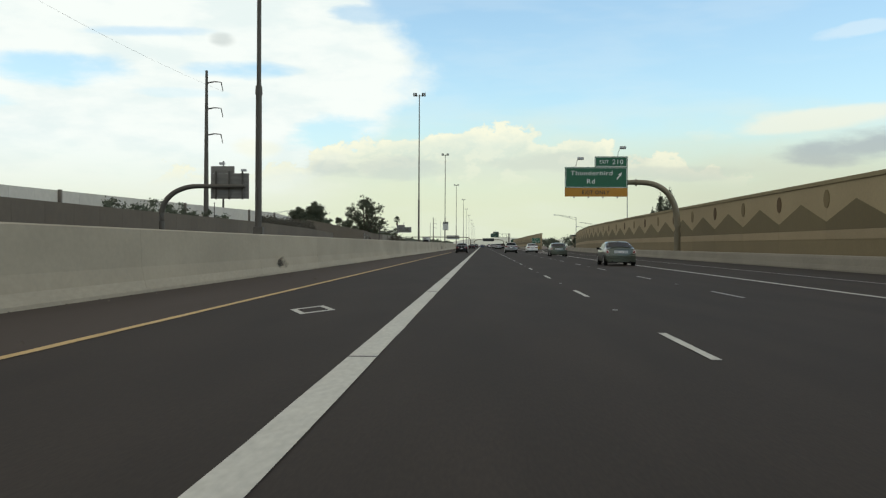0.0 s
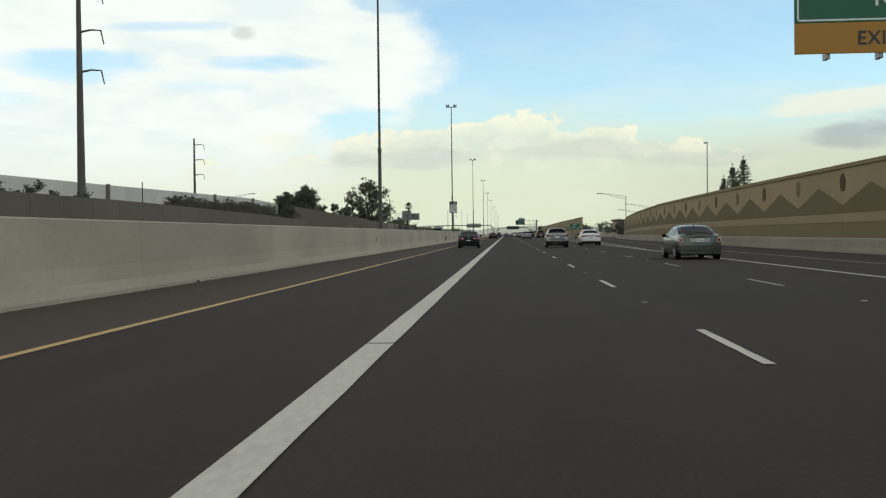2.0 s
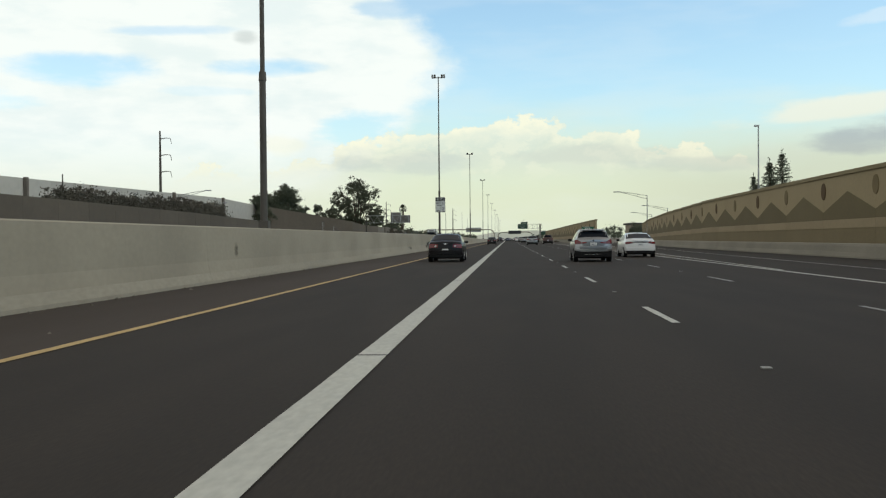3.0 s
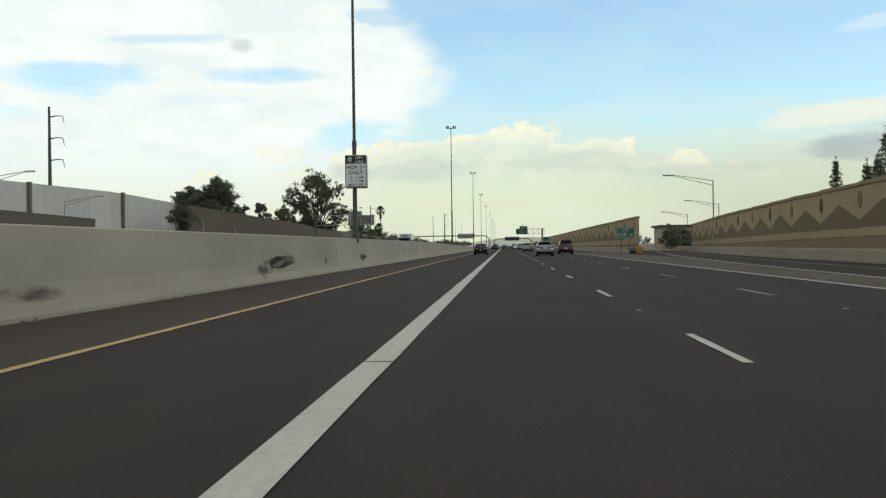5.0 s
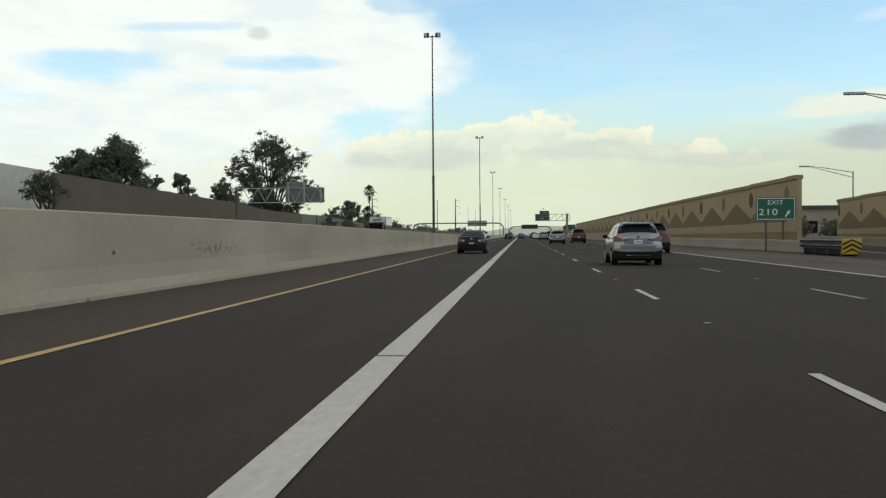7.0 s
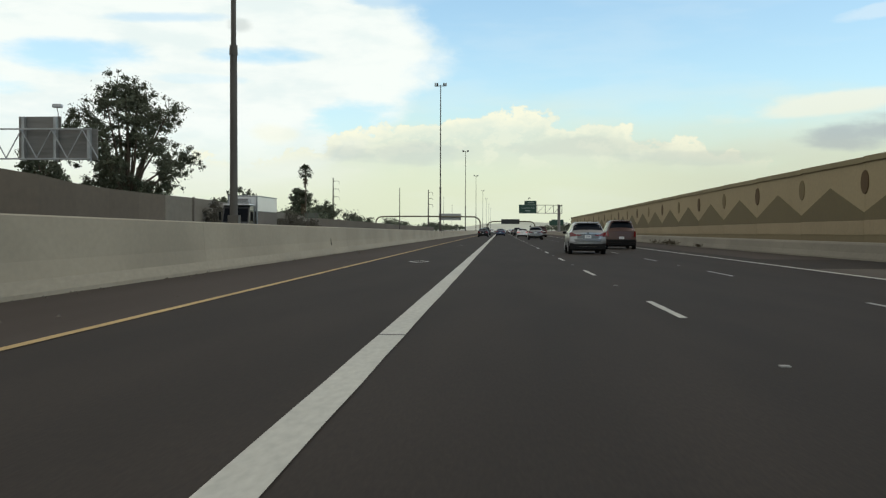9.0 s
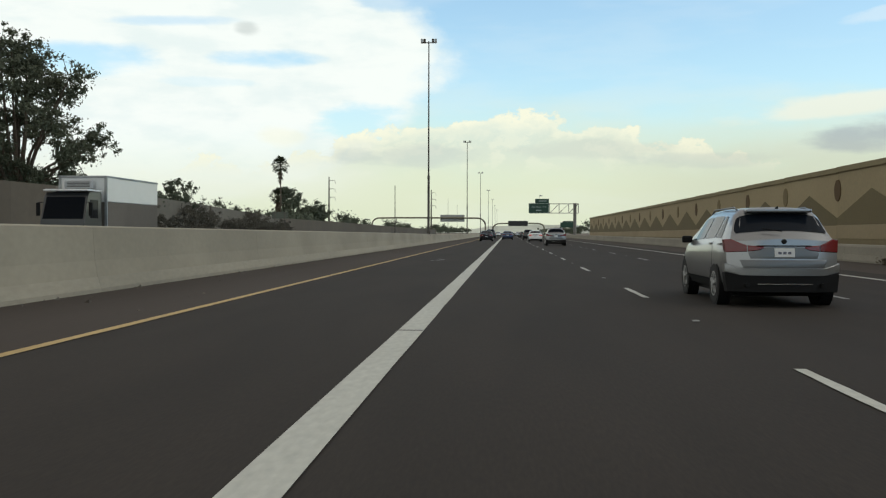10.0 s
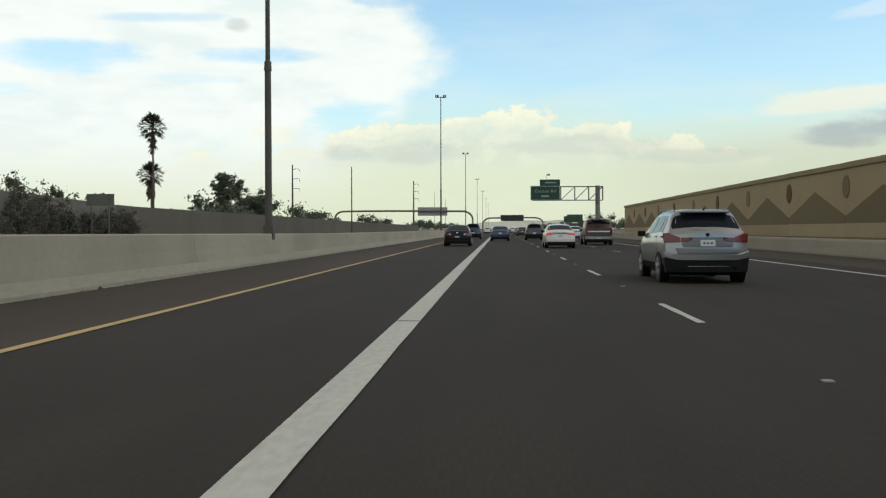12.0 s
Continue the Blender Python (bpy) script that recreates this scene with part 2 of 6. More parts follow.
BARK = surf("bark", (0.10, 0.075, 0.055), 0.95, 0, (1.5, 0.2), (9.0, 0.25), 0.6, (1, 1, 0.3))
PALM_BARK = surf("palm_bark", (0.13, 0.105, 0.08), 0.95, 0, (2.0, 0.2), (9.0, 0.25), 0.6, (1, 1, 3))
LEAF = surf("dusty_green_leaves", (0.068, 0.078, 0.044), 0.7, 0, (0.5, 0.2), (3.0, 0.3), 0, (1, 1, 1), (0.040, 0.048, 0.027))
LEAF_DARK = surf("dark_green_leaves", (0.072, 0.086, 0.052), 0.7, 0, (0.5, 0.2), (3.0, 0.3), 0, (1, 1, 1), (0.044, 0.055, 0.034))
LEAF_DUSTY = surf("dusty_brown_leaves", (0.085, 0.077, 0.058), 0.85, 0, (0.5, 0.2), (3.0, 0.25), 0, (1, 1, 1), (0.055, 0.050, 0.038))
WEED = surf("dry_weed", (0.085, 0.070, 0.045), 0.9, 0, (2.0, 0.2), (9.0, 0.3))
FROND = surf("palm_green", (0.044, 0.055, 0.026), 0.65, 0, (0.8, 0.2), (4.0, 0.25))
FROND_DEAD = surf("dry_palm_skirt", (0.13, 0.10, 0.06), 0.85, 0, (0.8, 0.2), (4.0, 0.25))
RUBBER = surf("tyre_rubber", (0.016, 0.016, 0.016), 0.85, 0, (2, 0.1), (30, 0.15), 0.2, where="object")
BLACK_TRIM = surf("black_plastic_trim", (0.010, 0.010, 0.0105), 0.7, 0, (2, 0.1), (40, 0.15), 0.1, where="object", spec=0.15)
RIM = plain("alloy_rim", (0.62, 0.62, 0.62), 0.3, 0.7)
CHROME = plain("chrome", (0.70, 0.70, 0.70), 0.15, 1.0)
GLASS = glass("tinted_car_glass")
TAIL_RED = plain("red_tail_lens", (0.140, 0.006, 0.008), 0.2, 0, 0.25)
TAIL_LIT = plain("lit_brake_lens", (0.35, 0.02, 0.01), 0.2, 0, 0.4, (1.0, 0.10, 0.05), 0.28)
TAIL_CLEAR = plain("clear_tail_lens", (0.52, 0.45, 0.42), 0.2, 0, 0.6)
PLATE = plain("pale_number_plate", (0.55, 0.55, 0.54), 0.45)
PLATE_INK = plain("plate_ink", (0.09, 0.09, 0.12), 0.5)
STUCCO = surf("stucco", (0.34, 0.29, 0.22), 0.9, 0, (0.2, 0.1), (4.0, 0.1), 0.2)
ROOF_DARK = surf("dark_roof_edge", (0.07, 0.065, 0.06), 0.8)
# pale because the haze of distance is put into the hill colour
HILL = surf("hazy_hill", (0.56, 0.58, 0.50), 1.0, 0, (0.004, 0.1), (0.03, 0.08))


def smear(name, base, streak, low, high, most):
    """A soft-edged mark on a face that runs along y: dense in its middle, broken up by streaks."""
    m = bpy.data.materials.new(name)
    m.use_nodes = True
    t = m.node_tree
    p = t.nodes["Principled BSDF"]
    p.inputs["Base Color"].default_value, p.inputs["Roughness"].default_value = (*base, 1), 0.85
    tc = t.nodes.new("ShaderNodeTexCoord")
    sp = t.nodes.new("ShaderNodeSeparateXYZ")
    t.links.new(tc.outputs["Generated"], sp.inputs[0])
    u, v = (Node(t, sp.outputs["Y"]) - 0.5) * 2.0, (Node(t, sp.outputs["Z"]) - 0.5) * 2.0
    mp = t.nodes.new("ShaderNodeMapping")
    mp.inputs["Scale"].default_value = streak
    t.links.new(tc.outputs["Object"], mp.inputs[0])
    nz = t.nodes.new("ShaderNodeTexNoise")
    nz.inputs["Scale"].default_value, nz.inputs["Detail"].default_value = 1.0, 4.0
    t.links.new(mp.outputs[0], nz.inputs["Vector"])
    mask = ((u * u + v * v) * -0.55 + Node(t, nz.outputs[0])).step(low, high) * ((u * u) * -1.0 + 1.0).step(0.0, 0.25) * ((v * v) * -1.0 + 1.0).step(0.0, 0.35) * most
    clear = t.nodes.new("ShaderNodeBsdfTransparent")
    mx = t.nodes.new("ShaderNodeMixShader")
    t.links.new(mask.sock, mx.inputs[0])
    t.links.new(clear.outputs[0], mx.inputs[1])
    t.links.new(p.outputs[0], mx.inputs[2])
    t.links.new(mx.outputs[0], t.nodes["Material Output"].inputs[0])
    return m


SMEAR = smear("rubber_smear", (0.040, 0.032, 0.025), (1, 0.45, 9.0), 0.16, 0.50, 0.85)
SMUDGE = smear("brown_smudge", (0.085, 0.072, 0.056), (1, 0.8, 4.0), 0.20, 0.60, 0.7)
SPOTS = smear("dark_spots", (0.05, 0.043, 0.035), (1, 4.6, 7.5), 0.42, 0.60, 0.32)


# ---- building blocks ----
def mesh_of(bm, name, material, smooth=None):
    me = bpy.data.meshes.new(name)
    bmesh.ops.recalc_face_normals(bm, faces=bm.faces[:])
    bm.to_mesh(me)
    bm.free()
    me.materials.append(material)
    if smooth:
        for p in me.polygons:
            p.use_smooth = True
        me.set_sharp_from_angle(angle=radians(smooth))
    return me


def part(name, bm, material, parent=None, label="", smooth=None):
    me = bm if isinstance(bm, bpy.types.Mesh) else mesh_of(bm, name, material, smooth)
    ob = new(name, me)
    if parent:
        ob.parent = parent
    if label:
        ob["label"] = label
    return ob


def thing(name, x, y, z, label, category, group="", rz=0.0):
    ob = new(name)
    ob.matrix_basis = pose(x, y, z, 0, 0, rz)
    ob.empty_display_size = 0.2
    return tagged(ob, label, category, group)


def setting(name, label="", category=""):
    return tagged(new(name), label, category, "", "structure")


def boxed(x0, x1, y0, y1, z0, z1, bevel=0.0, bm=None):
    bm = bm or bmesh.new()
    m = Matrix.Translation(((x0 + x1) / 2, (y0 + y1) / 2, (z0 + z1) / 2)) @ Matrix.Diagonal((x1 - x0, y1 - y0, z1 - z0, 1))
    made = bmesh.ops.create_cube(bm, size=1.0, matrix=m)
    if bevel:
        edges = list({ed for v in made["verts"] for ed in v.link_edges})
        bmesh.ops.bevel(bm, geom=edges, offset=bevel, segments=2, affect="EDGES", profile=0.6)
    return bm


def tube(points, radii, sides=10, bm=None, cap=True):
    """A round bar through points, with a radius at each."""
    bm = bm or bmesh.new()
    pts = [Vector(p) for p in points]
    rings = []
    for k, p in enumerate(pts):
        way = (pts[min(k + 1, len(pts) - 1)] - pts[max(k - 1, 0)]).normalized()
        side = way.cross(Vector((0, 0, 1)))
        side = side.normalized() if side.length > 1e-3 else Vector((1, 0, 0))
        up = side.cross(way)
        r = radii[k] if isinstance(radii, (list, tuple)) else radii
        rings.append([bm.verts.new(p + r * (math.cos(q) * side + math.sin(q) * up)) for q in (2 * math.pi * j / sides for j in range(sides))])
    for r0, r1 in zip(rings, rings[1:]):
        for j in range(sides):
            bm.faces.new((r0[j], r0[(j + 1) % sides], r1[(j + 1) % sides], r1[j]))
    if cap:
        bm.faces.new(rings[0])
        bm.faces.new(rings[-1])
    return bm


def curved(points, radii, n=5):
    """Points and radii of a tube drawn out into a smooth curve."""
    if not isinstance(radii, list):
        radii = [radii] * len(points)
    P = [Vector(p) for p in points]
    out, rad = [], []
    for k in range(len(P) - 1):
        a, b, c, d = P[max(k - 1, 0)], P[k], P[k + 1], P[min(k + 2, len(P) - 1)]
        straight = (b - a).length < 1e-6 or (d - c).length < 1e-6
        for j in range(n):
            t = j / n
            if straight:
                out.append(b.lerp(c, t))
            else:
                # tangents scaled to the span, so that long straight runs don't overshoot
                span = (c - b).length
                ta, tb = (c - a).normalized() * span, (d - b).normalized() * span
                out.append(b * (2 * t ** 3 - 3 * t ** 2 + 1) + ta * (t ** 3 - 2 * t ** 2 + t) + c * (3 * t ** 2 - 2 * t ** 3) + tb * (t ** 3 - t ** 2))
            rad.append(radii[k] + (radii[k + 1] - radii[k]) * t)
    return out + [P[-1]], rad + [radii[-1]]


def prism(outline, depth, axis="y", at=0.0, bm=None):
    """A flat outline of (a, b), given depth along an axis."""
    bm = bm or bmesh.new()

    def spot(a, b, d):
        return {"x": (d, a, b), "y": (a, d, b), "z": (a, b, d)}[axis]

    lo = [bm.verts.new(spot(a, b, at)) for a, b in outline]
    hi = [bm.verts.new(spot(a, b, at + depth)) for a, b in outline]
    bm.faces.new(lo)
    bm.faces.new(hi[::-1])
    n = len(outline)
    for k in range(n):
        bm.faces.new((lo[k], lo[(k + 1) % n], hi[(k + 1) % n], hi[k]))
    return bm


def lettering(text, size, x, y, z, material, parent, width=None, name="letter", heavy=0.003):
    """Upright writing that faces -y, its middle at x and z."""
    cu = bpy.data.curves.new("lettering", "FONT")
    cu.body, cu.size, cu.extrude, cu.align_x, cu.align_y = text, size, 0.006, "CENTER", "CENTER"
    cu.resolution_u = 3
    cu.offset = size * heavy
    cu.space_character = 1.10
    tmp = new("tmp_text", cu)
    me = bpy.data.meshes.new_from_object(tmp)
    bpy.data.objects.remove(tmp)
    me.transform(Matrix.Rotation(radians(90), 4, "X"))
    xs = [v.co.x for v in me.vertices]
    k = width / (max(xs) - min(xs)) if width else 1.0
    me.transform(Matrix.Diagonal((k, 1, 1, 1)))
    xs, zs = [v.co.x for v in me.vertices], [v.co.z for v in me.vertices]
    me.transform(Matrix.Translation((x - (max(xs) + min(xs)) / 2, y, z - (max(zs) + min(zs)) / 2)))
    # one object for each character: islands that stand over one another belong together
    bm = bmesh.new()
    bm.from_mesh(me)
    seen, spans = set(), []
    for v in bm.verts:
        if v in seen:
            continue
        island, todo = [], [v]
        seen.add(v)
        while todo:
            w = todo.pop()
            island.append(w)
            for e in w.link_edges:
                o = e.other_vert(w)
                if o not in seen:
                    seen.add(o)
                    todo.append(o)
        spans.append([min(w.co.x for w in island), max(w.co.x for w in island), island])
    spans.sort(key=lambda q: q[0])
    glyphs = []
    for lo, hi, island in spans:
        if glyphs and lo < glyphs[-1][1] - 0.4 * (hi - lo):
            glyphs[-1][1] = max(hi, glyphs[-1][1])
            glyphs[-1][2] += island
        else:
            glyphs.append([lo, hi, list(island)])
    for lo, hi, verts in glyphs:
        one = bmesh.new()
        twin = {w: one.verts.new(w.co) for w in verts}
        for f in {f for w in verts for f in w.link_faces}:
            one.faces.new([twin[w] for w in f.verts])
        part(name, one, material, parent)
    bm.free()


def along(stops, y):
    """A value between stops of (y, value)."""
    return float(np.interp(y, [s[0] for s in stops], [s[1] for s in stops]))


def sloped_panel(p0, p1, top0, top1, thick=0.4, foot=-0.2):
    """A wall panel from p0 to p1 in plan whose top runs from top0 to top1; its back lies towards -x."""
    bm = bmesh.new()
    v = []
    for (x, y), top in ((p0, top0), (p1, top1)):
        v.append([bm.verts.new((x, y, foot)), bm.verts.new((x, y, top)), bm.verts.new((x - thick, y, top)), bm.verts.new((x - thick, y, foot))])
    for k in range(4):
        bm.faces.new((v[0][k], v[0][(k + 1) % 4], v[1][(k + 1) % 4], v[1][k]))
    bm.faces.new(v[0])
    bm.faces.new(v[1])
    bmesh.ops.recalc_face_normals(bm, faces=bm.faces[:])
    return bm


def strip(name, ys, left, right, z, material, parent, label=""):
    """A flat strip of paving between two lines x(y)."""
    bm = bmesh.new()
    rows = [(bm.verts.new((left(y), y, z)), bm.verts.new((right(y), y, z))) for y in ys]
    for (a0, b0), (a1, b1) in zip(rows, rows[1:]):
        bm.faces.new((a0, b0, b1, a1))
    return part(name, bm, material, parent, label)


# ---- ground, road and its markings ----
FAR_END = 1900.0
DASH_0, DASH_STEP, DASH_LONG = 10.0, 12.192, 3.05
X_EDGE = 10.55
RAMP_LEFT = [(-80, 10.7), (125, 10.7), (165, 12.0), (208, 14.15), (238, 16.3), (262, 18.7), (300, 23.5), (330, 28.0), (380, 38.0)]
WALL_1 = [(-80, 21.7), (120, 21.7), (160, 22.0), (200, 23.0), (240, 25.2), (280, 28.3), (324, 33.0)]
BARRIER_1 = [(-80, 18.4), (110, 18.4), (160, 19.3), (208, 20.3), (250, 22.6), (290, 26.8), (324, 31.0)]

ground = setting("ground", "dry brown desert ground reaching to the horizon", "ground")
bm = bmesh.new()
bmesh.ops.create_grid(bm, x_segments=8, y_segments=8, size=2400, matrix=Matrix.Translation((0, 1500, -0.06)))
part("soil", bm, SOIL, ground)

road = setting("road", "dark asphalt freeway carriageway with fresh white lines", "road")
ys = list(range(-80, 400, 20)) + [400, 600, 900, FAR_END]
strip("carriageway", ys, lambda y: -6.75, lambda y: max(15.6, along(BARRIER_1, y) + 0.1 if y <= 324 else 17.6 if y < 360 else 15.6), 0.0, ASPHALT, road)
strip("shoulder", [-80, 300, FAR_END], lambda y: -6.70, lambda y: -3.72, 0.004, SHOULDER, road, "greyish brown dusty asphalt shoulder")
strip("shoulder", [330, 345, 362, 400, 600, FAR_END], lambda y: 11.9, lambda y: 15.42, 0.004, SHOULDER, road, "greyish brown dusty asphalt shoulder")
opposite = setting("opposite_road", "asphalt carriageway of the opposite direction", "road")
strip("carriageway", [-80, 300, FAR_END], lambda y: -36.0, lambda y: -7.75, -0.005, ASPHALT, opposite)

rng = random.Random(4)


def ragged_line(name, x, half, y0, y1, z, material, step, wobble, label=""):
    """A long painted line with slightly uneven edges."""
    bm = bmesh.new()
    rows, y = [], y0
    while y < y1:
        rows.append((bm.verts.new((x - half + rng.uniform(-wobble, wobble), y, z)), bm.verts.new((x + half + rng.uniform(-wobble, wobble), y, z))))
        y += step if y < 520 else step * 12
    for (a0, b0), (a1, b1) in zip(rows, rows[1:]):
        bm.faces.new((a0, b0, b1, a1))
    return part(name, bm, material, road, label)


ragged_line("carpool_line", 0.0, 0.15, -60, FAR_END, 0.009, WHITE_PAINT, 1.6, 0.005, "wide solid white line beside the carpool lane")
ragged_line("edge_line", -3.63, 0.072, -60, FAR_END, 0.009, YELLOW_PAINT, 0.8, 0.006, "solid yellow edge line")
ragged_line("edge_line", X_EDGE, 0.09, -60, FAR_END, 0.009, WHITE_PAINT, 0.9, 0.006, "solid white line before the exit lane")
strip("edge_line", list(range(128, 330, 6)), lambda y: along(RAMP_LEFT, y) - 0.07, lambda y: along(RAMP_LEFT, y) + 0.07, 0.009, WHITE_PAINT, road)
strip("edge_line", list(range(-60, 330, 6)), lambda y: max(13.9, along(RAMP_LEFT, y) + 3.4) - 0.06, lambda y: max(13.9, along(RAMP_LEFT, y) + 3.4) + 0.06, 0.009, THIN_PAINT, road)
# crossing sealer joints in the wide line
for y in (10.0, 24.0, 33.5, 54.0, 72.7, 88.5, 103.9, 121.0, 148.3, 168.7, 183.0, 201.7, 219.0, 233.6, 268.0, 300.2, 333.0, 365.0, 400.2):
    part("sealed_joint", boxed(-0.15, 0.15, y - 0.03, y + 0.03, 0.0095, 0.0125), SEAM, road)

dash_bm = bmesh.new()
n = 6
rows = [(dash_bm.verts.new((-0.055 + rng.uniform(-0.006, 0.006), DASH_LONG * k / n, 0.009)), dash_bm.verts.new((0.055 + rng.uniform(-0.006, 0.006), DASH_LONG * k / n, 0.009))) for k in range(n + 1)]
for (a0, b0), (a1, b1) in zip(rows, rows[1:]):
    dash_bm.faces.new((a0, b0, b1, a1))
dash_wide = mesh_of(dash_bm, "lane_dash", WHITE_PAINT)
dash_thin = mesh_of(boxed(-0.05, 0.05, 0, DASH_LONG, 0.006, 0.009), "worn_lane_dash", THIN_PAINT)
stud_mesh = mesh_of(boxed(-0.045, 0.045, -0.045, 0.045, 0.0, 0.016, 0.006), "road_stud", THIN_PAINT)
for k in range(-4, 90):
    y = DASH_0 + DASH_STEP * k
    for x, me in ((3.66, dash_wide), (7.21, dash_thin)):
        ob = part("lane_dash", me, None, road)
        ob.location = (x, y, 0)
        if k < 45 and (x < 5 or k % 2):
            ob = part("road_stud", stud_mesh, None, road)
            ob.location = (x, y + 7.6, 0)
for k in range(90, 140):
    ob = part("lane_dash", dash_wide, None, road)
    ob.location = (3.66, DASH_0 + DASH_STEP * k, 0)


def carpool_diamond(y, paint):
    bm = bmesh.new()
    outer = [(-1.79, y - 1.15), (-1.37, y), (-1.79, y + 1.2), (-2.19, y)]
    inner = [(-1.79, y - 0.80), (-1.50, y), (-1.79, y + 0.85), (-2.06, y)]
    a = [bm.verts.new((*p, 0.009)) for p in outer]
    b = [bm.verts.new((*p, 0.009)) for p in inner]
    for k in range(4):
        bm.faces.new((a[k], a[(k + 1) % 4], b[(k + 1) % 4], b[k]))
    part("carpool_diamond", bm, paint, road, "white diamond outline painted in the carpool lane")


# what is left of a worn diamond
for x, y, w, l in ((-1.62, 362.9, 0.10, 0.55), (-1.75, 362.2, 0.09, 0.4), (-1.95, 361.7, 0.10, 0.35), (-1.80, 363.6, 0.07, 0.3)):
    part("worn_paint", prism([(x - w, y - l * 0.4), (x - w * 0.2, y - l * 0.5), (x + w, y + l * 0.3), (x + w * 0.3, y + l * 0.5)], 0.002, "z", 0.008), THIN_PAINT, road)
for y, paint in ((17.1, WHITE_PAINT), (325.0, WHITE_PAINT)):
    carpool_diamond(y, paint)
# dusty asphalt of the gore and its faint stripes
strip("gore", list(range(150, 330, 10)), lambda y: X_EDGE + 0.12, lambda y: min(along(RAMP_LEFT, y) - 0.1, 16.0), 0.005, GORE, road, "dusty paler asphalt of the gore")
for k in range(5):
    y = 176 + 13 * k
    x1 = along(RAMP_LEFT, y + 5) - 0.3
    part("gore_stripe", prism([(X_EDGE + 0.3, y), (X_EDGE + 0.3, y + 0.3), (x1, y + 5.2), (x1, y + 4.9)], 0.002, "z", 0.011), FAINT_PAINT, road)


# ---- median barrier ----
BARRIER_TOP = [(-80, 1.50), (40, 1.54), (110, 1.58), (190, 1.66), (250, 1.68), (320, 1.36), (350, 1.26), (403, 1.10), (436, 0.96), (600, 0.92), (FAR_END, 0.92)]
median = setting("median_barrier", "tall pale concrete median barrier with rubber scuffs", "barrier")


def barrier_piece(x, y0, y1, top0, top1, sign, parent, thick=0.55, x1=None, face=None):
    """One cast length: a low dusty toe, a sloping face and a flat top. sign: the side that faces the road."""
    xe = x if x1 is None else x1
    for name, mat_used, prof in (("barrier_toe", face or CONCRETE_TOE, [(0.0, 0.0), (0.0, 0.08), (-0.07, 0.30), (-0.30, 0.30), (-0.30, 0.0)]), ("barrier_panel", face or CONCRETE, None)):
        bm = bmesh.new()
        ends = []
        for xx, y, top in ((x, y0, top0), (xe, y1, top1)):
            pr = prof or [(-0.075, 0.30), (-0.13, 0.62), (-0.17, top - 0.03), (-0.20, top), (-thick + 0.03, top), (-thick, top - 0.03), (-thick, 0.0), (-0.31, 0.0), (-0.31, 0.30)]
            ends.append([bm.verts.new((xx + sign * a, y, b)) for a, b in pr])
        m = len(ends[0])
        for k in range(m):
            bm.faces.new((ends[0][k], ends[0][(k + 1) % m], ends[1][(k + 1) % m], ends[1][k]))
        bm.faces.new(ends[0])
        bm.faces.new(ends[1][::-1])
        part(name, bm, mat_used, parent)


PIECE = 12.2
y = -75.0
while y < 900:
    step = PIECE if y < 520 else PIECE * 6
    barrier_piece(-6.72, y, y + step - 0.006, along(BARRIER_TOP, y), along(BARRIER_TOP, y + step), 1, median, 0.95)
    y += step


def scuff(y, z, long, high, lean, material, label):
    """A mark on the barrier's face: a thin patch that follows its profile."""
    bm = bmesh.new()
    grid = []
    for i in range(13):
        row = []
        for j in range(7):
            yy = y + (i / 12 - 0.5) * long
            zz = max(0.03, z + (j / 6 - 0.5) * high + lean * (yy - y))
            row.append(bm.verts.new((-6.72 - float(np.interp(zz, [0.0, 0.08, 0.30, 0.62, 1.6], [0.0, 0.0, 0.07, 0.13, 0.17])) + 0.006, yy, zz)))
        grid.append(row)
    for i in range(12):
        for j in range(6):
            bm.faces.new((grid[i][j], grid[i + 1][j], grid[i + 1][j + 1], grid[i][j + 1]))
    part("scuff", bm, material, median, label)


for args in ((194.2, 0.73, 5.2, 0.50, 0.07, SMEAR), (193.4, 0.68, 4.2, 0.46, 0.07, SMEAR), (192.2, 0.62, 1.0, 0.60, 0.05, SMEAR), (191.0, 0.40, 2.9, 0.60, 0.22, SMUDGE), (174.8, 0.46, 4.0, 0.36, 0.02, SMUDGE), (214.2, 0.64, 4.2, 0.42, 0.05, SMEAR), (38.6, 0.36, 3.2, 0.62, 0.08, SMUDGE), (38.2, 0.44, 1.6, 0.34, 0.12, SMUDGE),
             (335.0, 0.55, 0.5, 0.6, 0.0, SMEAR), (202.5, 0.6, 0.8, 0.4, 0.1, SMUDGE), (123.0, 0.9, 0.8, 0.5, 0.1, SMUDGE), (249.5, 0.90, 8.5, 1.05, 0.0, SPOTS), (243.0, 0.88, 0.30, 0.18, 0.0, SMUDGE), (236.5, 0.95, 0.7, 0.5, -0.25, SMUDGE)):
    scuff(*args, "dark rubber scrape mark" if args[-1] is SMEAR else "dull brown smudge")


